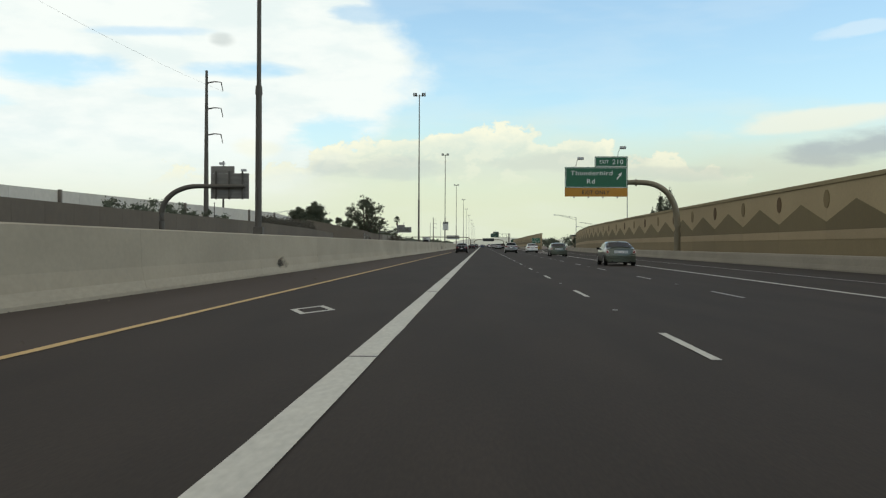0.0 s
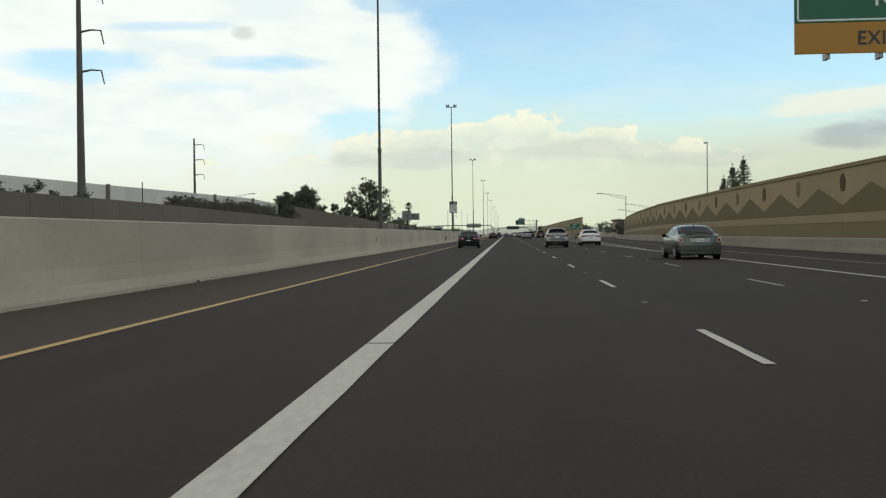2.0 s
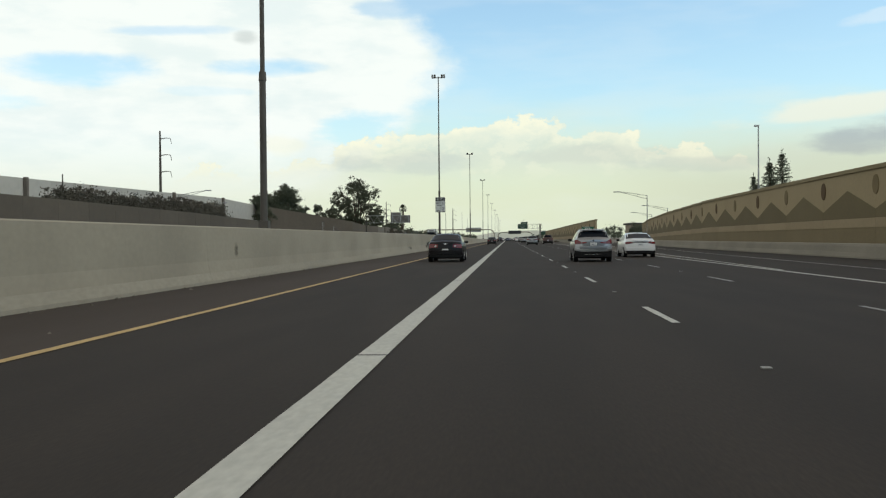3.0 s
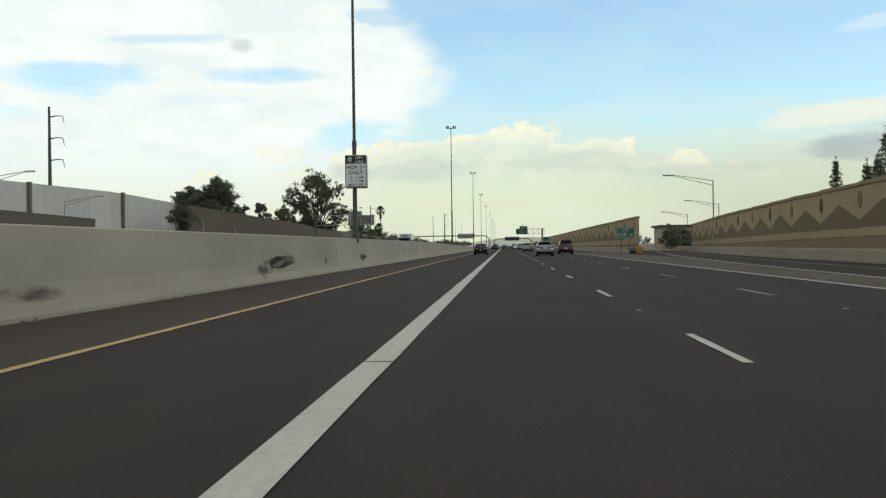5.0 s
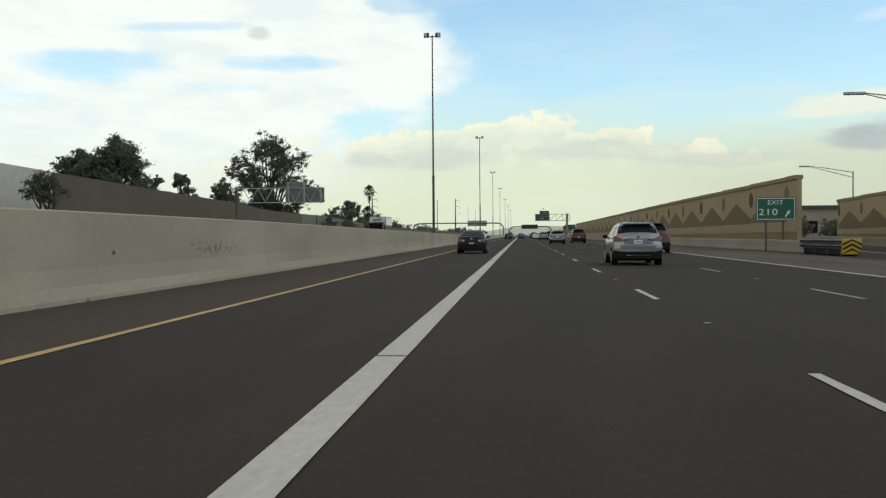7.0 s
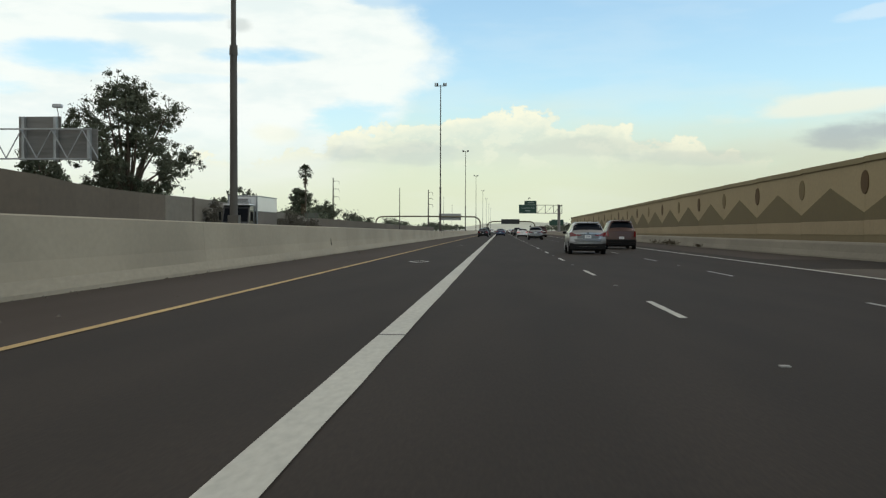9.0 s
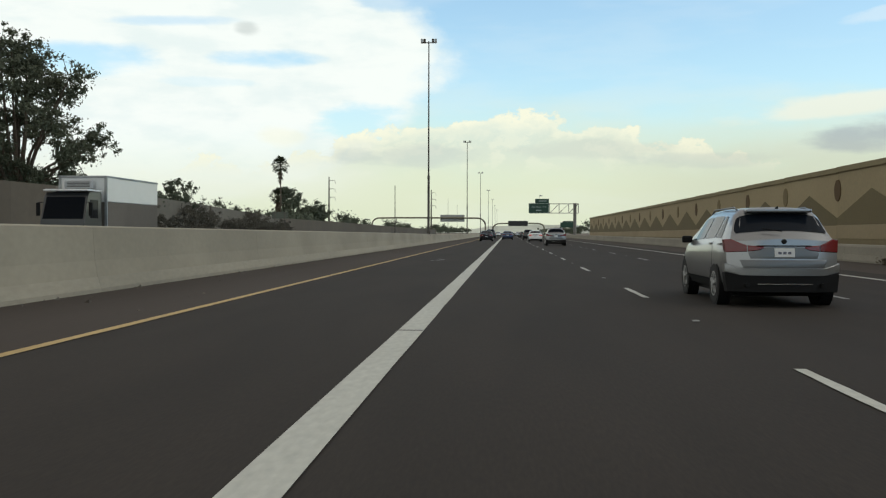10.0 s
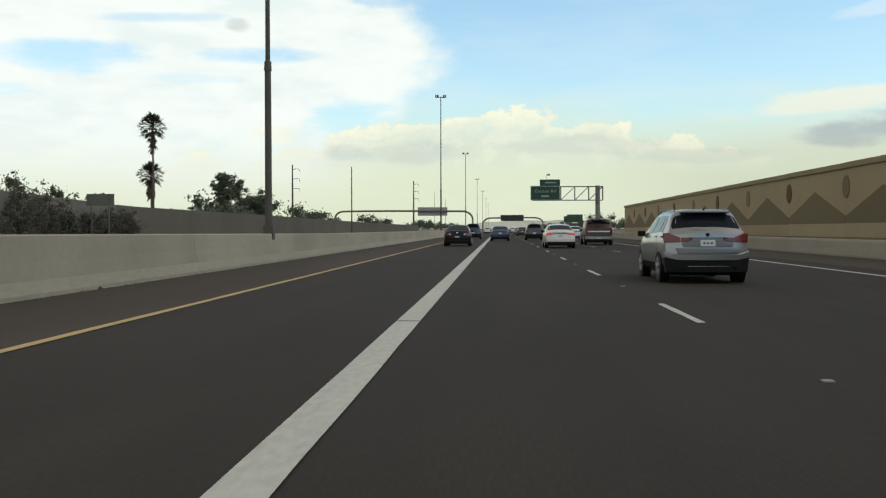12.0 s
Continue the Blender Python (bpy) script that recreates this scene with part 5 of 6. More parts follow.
# ---- vehicles ----
class Shell:
    """A car's skin: half cross-sections along its length, from which the body and the panes are cut. The rear bumper is at y = 0."""

    def __init__(self, long, wide, tops, belt, tuck=0.30, sill=0.24, bow=0.22):
        self.long, self.wide, self.tops, self.belt, self.tuck, self.sill, self.bow = long, wide, tops, belt, tuck, sill, bow

    def ring(self, y):
        top = along(self.tops, y)
        ends = along([(0, 0.94), (0.35, 0.985), (0.9, 1.0), (self.long - 1.2, 1.0), (self.long - 0.3, 0.93), (self.long, 0.80)], y)
        w = self.wide / 2 * ends
        belt = min(along(self.belt, y), top - 0.05)
        lift = max(0.0, top - belt)
        wr = w * (0.955 - self.tuck * min(1.0, lift / 0.55) * 0.75)
        sill = self.sill + (0.10 if y < 0.2 or y > self.long - 0.3 else 0.0)
        return [(w * 0.90, sill), (w * 0.975, sill + 0.16), (w, sill + 0.42), (w * 0.985, belt - 0.06), (w * 0.955, belt), (wr, top - 0.105 * min(1, lift / 0.3)), (wr * 0.84, top - 0.018), (wr * 0.4, top + 0.012), (0.0, top + 0.016)]

    def spot(self, y, v):
        """The skin at y; v: 0 sill to 8 middle of the roof, negative on the other side."""
        r = self.ring(y)
        a = min(abs(v), 8.0)
        k = min(int(a), 7)
        f = a - k
        x = r[k][0] + (r[k + 1][0] - r[k][0]) * f
        z = r[k][1] + (r[k + 1][1] - r[k][1]) * f
        return self.shape(Vector((x if v > 0 else -x, y, z)))

    def shape(self, p):
        """Rounds the rear and front in plan and leans the tail."""
        q = abs(p.x) / (self.wide / 2)
        rear = max(0.0, 1 - p.y / 0.7)
        front = max(0.0, 1 - (self.long - p.y) / 0.9)
        lean = max(0.0, p.z - 0.62) * 0.16
        return Vector((p.x, p.y + rear * (self.bow * q ** 3 + lean) - front * 0.4 * q ** 2, p.z))

    def body(self):
        bm = bmesh.new()
        marks = sorted({0.0, 0.06, 0.18, 0.35, *[s[0] for s in self.tops], *[self.long * k / 26 for k in range(27)]})
        marks = [m for k, m in enumerate(marks) if k == 0 or m - marks[k - 1] > 0.03 or m in (0.0, self.long)]
        rings = []
        for y in marks:
            right = [bm.verts.new(self.spot(y, v)) for v in ([0.001] + [0.5 * k for k in range(1, 16)])]
            mid = bm.verts.new(self.spot(y, 8.0))
            left = [bm.verts.new(self.spot(y, -v)) for v in ([0.5 * k for k in range(15, 0, -1)] + [0.001])]
            rings.append(right + [mid] + left)
        n = len(rings[0])
        for r0, r1 in zip(rings, rings[1:]):
            for k in range(n):
                bm.faces.new((r0[k], r0[(k + 1) % n], r1[(k + 1) % n], r1[k]))
        for y, ring in ((marks[0], rings[0]), (marks[-1], rings[-1])):
            half = len(ring) // 2
            rows = []
            for k in range(half):
                a, b = ring[k], ring[-1 - k]
                zz = a.co.z
                xa = a.co.x
                inner = [bm.verts.new(self.shape(Vector((xa * (1 - 2 * q / 12), y, zz)))) for q in range(1, 12)]
                rows.append([a, *inner, b])
            for r0, r1 in zip(rows, rows[1:]):
                for k in range(12):
                    bm.faces.new((r0[k], r0[k + 1], r1[k + 1], r1[k]))
            bm.faces.new([*rows[-1], ring[half]])
        return bm

    def pane(self, y0, y1, v0, v1, out=0.006, ny=6, nv=6, slant=(0, 0)):
        """A patch of the skin, laid just over it. slant: how far its ends move with height."""
        bm = bmesh.new()
        grid = []
        for i in range(ny + 1):
            row = []
            for j in range(nv + 1):
                g = j / nv
                v = v0 + (v1 - v0) * g
                ya, yb = y0 + slant[0] * g, y1 + slant[1] * g
                y = ya + (yb - ya) * i / ny
                p = self.spot(y, v)
                e = 0.02
                du = self.spot(y + e, v) - self.spot(y - e, v)
                dv = self.spot(y, v + 0.05) - self.spot(y, v - 0.05) if abs(abs(v) - 8) > 0.06 else Vector((-1, 0, 0))
                nrm = du.cross(dv)
                nrm = nrm.normalized() if nrm.length > 1e-9 else Vector((0, 0, 1))
                mid = Vector((0, self.long / 2, 0.7))
                if nrm.dot(p - mid) < 0:
                    nrm.negate()
                row.append(bm.verts.new(p + nrm * out))
            grid.append(row)
        for i in range(ny):
            for j in range(nv):
                bm.faces.new((grid[i][j], grid[i + 1][j], grid[i + 1][j + 1], grid[i][j + 1]))
        return bm

    def tail(self, outline, out=0.02, deep=0.10):
        """A piece on the tail, from an outline of (x, z) that runs once across, shaped like it."""
        n = len(outline)
        lo_x, hi_x = min(p[0] for p in outline), max(p[0] for p in outline)
        cols = sorted({round(p[0], 4) for p in outline} | {round(lo_x + (hi_x - lo_x) * k / 14, 4) for k in range(15)})
        gap = (hi_x - lo_x) / 60
        cols = [c for k, c in enumerate(cols) if k in (0, len(cols) - 1) or c - cols[k - 1] > gap]
        spans = []
        for c in cols:
            c = min(max(c, lo_x + 1e-4), hi_x - 1e-4)
            hits = []
            for k in range(n):
                (xa, za), (xb, zb) = outline[k], outline[(k + 1) % n]
                if min(xa, xb) <= c <= max(xa, xb) and abs(xb - xa) > 1e-6:
                    hits.append(za + (zb - za) * (c - xa) / (xb - xa))
            spans.append((c, min(hits), max(hits)))
        bm = bmesh.new()
        rows = []
        for c, z0, z1 in spans:
            e = min(0.012, (z1 - z0) * 0.2)
            ring = [(deep, z0), (0.0, z0), (-out, z0 + e), (-out, (z0 + z1) / 2), (-out, z1 - e), (0.0, z1), (deep, z1)]
            rows.append([bm.verts.new(self.shape(Vector((c, yy, zz)))) for yy, zz in ring])
        for a, b in zip(rows, rows[1:]):
            for k in range(6):
                bm.faces.new((a[k], b[k], b[k + 1], a[k + 1]))
        bm.faces.new(rows[0])
        bm.faces.new(rows[-1])
        return bm


def wheel_at(car, x, y, radius, width, rim_mat):
    sx = 1 if x > 0 else -1
    w = part("wheel", boxed(-0.05, 0.05, -0.06, 0.06, -0.06, 0.06, 0.01), BLACK_TRIM, car)
    w.matrix_basis = pose(x, y, radius)
    prof = [(radius * 0.60, -width / 2), (radius * 0.95, -width / 2), (radius, -width * 0.36), (radius, width * 0.36), (radius * 0.95, width / 2), (radius * 0.60, width / 2)]
    bm = bmesh.new()
    rings = [[bm.verts.new((d, r * math.cos(q), r * math.sin(q))) for r, d in prof] for q in (2 * math.pi * k / 24 for k in range(24))]
    for k in range(24):
        a, b = rings[k], rings[(k + 1) % 24]
        for j in range(len(prof)):
            bm.faces.new((a[j], a[(j + 1) % len(prof)], b[(j + 1) % len(prof)], b[j]))
    part("tyre", bm, RUBBER, w, "", 35)
    bm = bmesh.new()
    face = sx * width * 0.515
    for k in range(5):
        q = 2 * math.pi * k / 5
        boxed(face - 0.012, face + 0.012, -0.028, 0.028, 0.0, radius * 0.58, 0, bm)
        bmesh.ops.rotate(bm, verts=bm.verts[-8:], cent=(0, 0, 0), matrix=Matrix.Rotation(q, 3, "X"))
    bmesh.ops.create_cone(bm, cap_ends=True, segments=14, radius1=0.07, radius2=0.05, depth=0.05, matrix=Matrix.Translation((face, 0, 0)) @ Matrix.Rotation(radians(90), 4, "Y"))
    outer = [bm.verts.new((face, radius * 0.60 * math.cos(2 * math.pi * k / 24), radius * 0.60 * math.sin(2 * math.pi * k / 24))) for k in range(24)]
    inner = [bm.verts.new((face, radius * 0.52 * math.cos(2 * math.pi * k / 24), radius * 0.52 * math.sin(2 * math.pi * k / 24))) for k in range(24)]
    for k in range(24):
        bm.faces.new((outer[k], outer[(k + 1) % 24], inner[(k + 1) % 24], inner[k]))
    part("rim", bm, rim_mat, w)


def vehicle(name, x, y, label, category, shell, paint, rear_glass, front_glass, doors, radius=0.33, rim_mat=RIM, rail=False, trim=False, rz=0.0, glass_in=(5.35, 0.0)):
    car = thing(name, x, y, 0, label, category, "traffic", rz)
    L, W = shell.long, shell.wide
    part("body", shell.body(), paint, car, "", 28)
    part("rear_window", full_pane(shell, *rear_glass, *glass_in), GLASS, car, "dark tinted rear window", 30)
    part("windscreen", full_pane(shell, *front_glass), GLASS, car, "", 30)
    for sx in (-1, 1):
        for (ya, yb, s0, s1) in doors:
            part("side_window", shell.pane(ya, yb, sx * 4.12, sx * 4.93, 0.006, 6, 4, (s0, s1)), GLASS, car, "", 30)
        my = front_glass[1] - 0.25
        mz = along(shell.belt, my) + 0.06
        part("mirror", boxed(sx * (W / 2 + 0.02) - 0.095, sx * (W / 2 + 0.02) + 0.095, my - 0.07, my + 0.05, mz - 0.05, mz + 0.08, 0.035), BLACK_TRIM, car)
        part("mirror_foot", boxed(sx * (W / 2 - 0.06) - 0.05, sx * (W / 2 - 0.06) + 0.05, my - 0.03, my + 0.03, mz - 0.05, mz, 0.01), BLACK_TRIM, car)
        for yy in ((doors[0][0] + doors[0][1]) / 2 - 0.25, (doors[1][0] + doors[1][1]) / 2 - 0.3):
            p = shell.spot(yy, sx * 3.3)
            part("door_handle", boxed(p.x - 0.02, p.x + 0.02, yy - 0.10, yy + 0.10, p.z - 0.018, p.z + 0.018, 0.006), paint, car)
        # dark gap between the doors
        for yy in (doors[0][1] + 0.02, doors[1][0] - 0.04 if len(doors) > 2 else doors[1][1] + 0.02):
            part("door_gap", shell.pane(yy, yy + 0.012, sx * 0.6, sx * 4.0, 0.003, 1, 8), BLACK_TRIM, car)
        if trim:
            part("sill_cladding", shell.pane(0.35, L - 0.4, sx * 0.05, sx * 0.95, 0.012, 16, 2), BLACK_TRIM, car)
        if rail:
            za = along(shell.tops, 1.0)
            xr = shell.spot(1.2, sx * 5.7).x
            part("roof_rail", tube([(xr, 0.75, za - 0.03), (xr, 0.95, za + 0.012), (xr, 2.4, along(shell.tops, 2.4) + 0.012), (xr, 2.6, along(shell.tops, 2.6) - 0.03)], 0.014, 6), RAIL_GREY, car)
        for wy in (radius + 0.52, L - radius - 0.55):
            # no wheel well is cut: a dark disc stands in for its shade
            bm = bmesh.new()
            wx = abs(shell.spot(wy, 1.2).x)
            bmesh.ops.create_cone(bm, cap_ends=True, segments=26, radius1=radius * 1.13, radius2=radius * 1.13, depth=0.20, matrix=Matrix.Translation((sx * (wx - 0.088), wy, radius + 0.01)) @ Matrix.Rotation(radians(90), 4, "Y"))
            part("wheel_arch", bm, BLACK_TRIM, car)
            wheel_at(car, sx * (wx - 0.088), wy, radius, 0.215, rim_mat)
    part("underbody", boxed(-W * 0.40, W * 0.40, 0.30, L - 0.3, 0.17, 0.34, 0.03), BLACK_TRIM, car)
    fin = along(shell.tops, rear_glass[1] + 0.12)
    part("roof_antenna", prism([(rear_glass[1] + 0.02, fin), (rear_glass[1] + 0.20, fin), (rear_glass[1] + 0.05, fin + 0.055)], 0.03, "x", -0.015), BLACK_TRIM, car)
    return car


def full_pane(shell, y0, y1, rise=5.35, inset=0.0):
    """A pane over the whole width between two stations, as a rear window or windscreen is; inset rounds its lower corners."""
    bm = bmesh.new()
    grid = []
    for i in range(9):
        g = i / 8
        low = rise + inset * (max(0.0, 1 - g / 0.42) ** 2 + 0.35 * max(0.0, (g - 0.75) / 0.25) ** 2)
        cols = [low + (8 - low) * j / 6 for j in range(7)]
        cols = cols + [-c for c in cols[-2::-1]]
        row = []
        for v in cols:
            y = y0 + (y1 - y0) * g
            p = shell.spot(y, v)
            du = shell.spot(y + 0.02, v) - shell.spot(y - 0.02, v)
            nrm = Vector((1, 0, 0)).cross(du).normalized()
            if nrm.z < 0:
                nrm.negate()
            row.append(bm.verts.new(p + nrm * 0.008))
        grid.append(row)
    for i in range(8):
        for j in range(len(grid[0]) - 1):
            bm.faces.new((grid[i][j], grid[i + 1][j], grid[i + 1][j + 1], grid[i][j + 1]))
    return bm


def plate_on(car, shell, z, out=0.012, w=0.155):
    part("number_plate", shell.tail([(-w, z - 0.075), (w, z - 0.075), (w, z + 0.075), (-w, z + 0.075)], out, 0.03), PLATE, car, "pale number plate with plain bars")
    for k in range(3):
        xa = -0.10 + 0.075 * k
        part("plate_bar", shell.tail([(xa, z - 0.03), (xa + 0.05, z - 0.03), (xa + 0.05, z + 0.03), (xa, z + 0.03)], out + 0.003, 0.01), PLATE_INK, car)


def mirrored(outline):
    return [(-a, b) for a, b in outline]


def paint_of(name, base, metal=0.35, rough=0.32, coat=0.6, spec=None):
    return plain(name, base, rough, metal, coat, spec=spec)


SILVER = paint_of("silver_paint", (0.262, 0.266, 0.272), 0.7, 0.28, 0.5)
# darker copy of SILVER: the tailgate's shade is put into this colour
SHADE_SILVER = paint_of("shaded_silver_paint", (0.130, 0.134, 0.138), 0.6, 0.4, 0.2)
RAIL_GREY = plain("satin_rail", (0.16, 0.16, 0.165), 0.4, 0.6)
SAGE = paint_of("sage_green_paint", (0.072, 0.084, 0.066), 0.45, 0.32)
BLACKISH = paint_of("near_black_paint", (0.007, 0.0055, 0.007), 0.0, 0.35, 0.06, 0.2)
WHITE_CAR = paint_of("white_paint", (0.68, 0.68, 0.67), 0.0, 0.35)
RUST = paint_of("rust_red_paint", (0.060, 0.027, 0.021), 0.2, 0.45, 0.2)
MAROON = paint_of("maroon_paint", (0.042, 0.015, 0.014), 0.1, 0.5, 0.15)
BLUE = paint_of("dark_blue_paint", (0.020, 0.035, 0.085), 0.3, 0.3)
CHARCOAL = paint_of("charcoal_paint", (0.035, 0.037, 0.040), 0.3, 0.35)


def sedan_shell(L=4.82, W=1.83, H=1.45, deck=1.06):
    return Shell(L, W, [(0, deck - 0.06), (0.08, deck - 0.01), (0.50, deck + 0.015), (0.62, deck + 0.03), (1.45, H - 0.05), (1.75, H - 0.012), (2.35, H), (2.85, H - 0.05), (3.72, 1.01), (4.2, 0.92), (L - 0.12, 0.74), (L, 0.58)],
                 [(0, 0.92), (1.0, 0.96), (3.6, 0.93), (L, 0.72)])


def suv_shell(L=4.45, W=1.82, H=1.60, belt=1.05, back=0.50, tuck=0.34):
    return Shell(L, W, [(0, belt + 0.02), (0.05, belt + 0.07), (0.10, belt + 0.12), (back, H - 0.06), (back + 0.14, H - 0.015), (1.6, H), (2.5, H - 0.03), (2.75, H - 0.08), (3.45, 1.08), (4.1, 0.97), (L - 0.1, 0.80), (L, 0.62)],
                 [(0, belt - 0.02), (1.0, belt), (3.3, 0.98), (L, 0.76)], tuck, 0.27)


def sedan(name, x, y, label, paint, lamps, rim_mat=RIM, spoiler=True, lit=False, wide=1.83, chrome=True, H=1.45):
    s = sedan_shell(W=wide, H=H)
    car = vehicle(name, x, y, label, "car", s, paint, (0.68, 1.38), (2.95, 3.62), [(1.02, 1.66, 0.36, 0.0), (1.74, 2.62, 0.0, 0.0), (2.70, 3.36, 0.0, -0.32)][0:3], 0.325, rim_mat)
    red = TAIL_LIT if lit else TAIL_RED
    w = wide / 2
    if lamps == "bright":  # pale-framed triangular lamps
        out = [(w * 0.74, 0.71), (w * 0.84, 0.705), (w * 0.94, 0.76), (w * 0.94, 0.90), (w * 0.86, 0.945), (w * 0.79, 0.93), (w * 0.74, 0.84)]
        heart = [(w * 0.765, 0.735), (w * 0.83, 0.73), (w * 0.90, 0.78), (w * 0.90, 0.88), (w * 0.83, 0.905), (w * 0.775, 0.84)]
        for f in (list, mirrored):
            part("tail_lamp_frame", s.tail(f(out), 0.018, 0.16), TAIL_CLEAR, car, "pale clear tail lamp frame", 30)
            part("tail_lamp", s.tail(f(heart), 0.026, 0.1), red, car, "red tail lamp", 30)
        part("plate_panel", s.tail([(-0.40, 0.72), (0.40, 0.72), (0.42, 0.90), (-0.42, 0.90)], 0.010, 0.04), GALV, car, "grey plate surround", 30)
        plate_on(car, s, 0.81, 0.02)
    elif lamps == "round":  # wide red lamps with round hearts
        out = [(w * 0.42, 0.74), (w * 0.92, 0.70), (w * 0.92, 0.90), (w * 0.60, 0.93), (w * 0.42, 0.90)]
        for f, sg in ((list, 1), (mirrored, -1)):
            part("tail_lamp", s.tail(f(out), 0.016, 0.16), red, car, "red tail lamp", 30)
            q = [(sg * (w * 0.55 + 0.055 * math.cos(k * math.pi / 5)), 0.81 + 0.055 * math.sin(k * math.pi / 5)) for k in range(10)]
            part("reversing_lens", s.tail(q, 0.022, 0.05), TAIL_CLEAR, car, "pale round lens", 30)
        plate_on(car, s, 0.60)
        part("badge", s.tail([(-0.08, 0.90), (0.08, 0.90), (0.08, 0.945), (-0.08, 0.945)], 0.016, 0.03), CHROME, car, "", 30)
    else:  # slim lamps joined by a dark strip
        out = [(w * 0.40, 0.83), (w * 0.93, 0.76), (w * 0.94, 0.90), (w * 0.55, 0.93)]
        for f in (list, mirrored):
            part("tail_lamp", s.tail(f(out), 0.018, 0.16), red, car, "red tail lamp", 30)
        part("dark_strip", s.tail([(-w * 0.42, 0.855), (w * 0.42, 0.855), (w * 0.42, 0.90), (-w * 0.42, 0.90)], 0.012, 0.04), BLACK_TRIM, car, "", 30)
        plate_on(car, s, 0.74)
    part("bumper", s.tail([(-w * 0.95, 0.40), (w * 0.95, 0.40), (w * 0.96, 0.60), (-w * 0.96, 0.60)], 0.030, 0.18), paint, car, "", 30)
    part("lower_valance", s.tail([(-w * 0.90, 0.22), (w * 0.90, 0.22), (w * 0.93, 0.39), (-w * 0.93, 0.39)], 0.015, 0.2), paint if lamps == "bright" else BLACK_TRIM, car, "", 30)
    for sx in (-1, 1):
        part("exhaust_tip", tube([(sx * 0.52, -0.02, 0.27), (sx * 0.52, 0.2, 0.27)], 0.033, 8), BLACK_TRIM, car)
    if spoiler:
        z = along(s.tops, 0.3)
        part("boot_spoiler", boxed(-w * 0.66, w * 0.66, 0.16, 0.36, z + 0.005, z + 0.045, 0.015), paint, car)
    if chrome:
        part("boot_strip", s.tail([(-0.45, 0.925), (0.45, 0.925), (0.45, 0.945), (-0.45, 0.945)], 0.014, 0.03), BLACK_TRIM, car, "", 30)
    for sx in (-1, 1):
        part("side_strip", s.pane(1.0, 3.7, sx * 1.25, sx * 1.45, 0.01, 8, 1), CHROME if lamps == "bright" else paint, car)
    return car


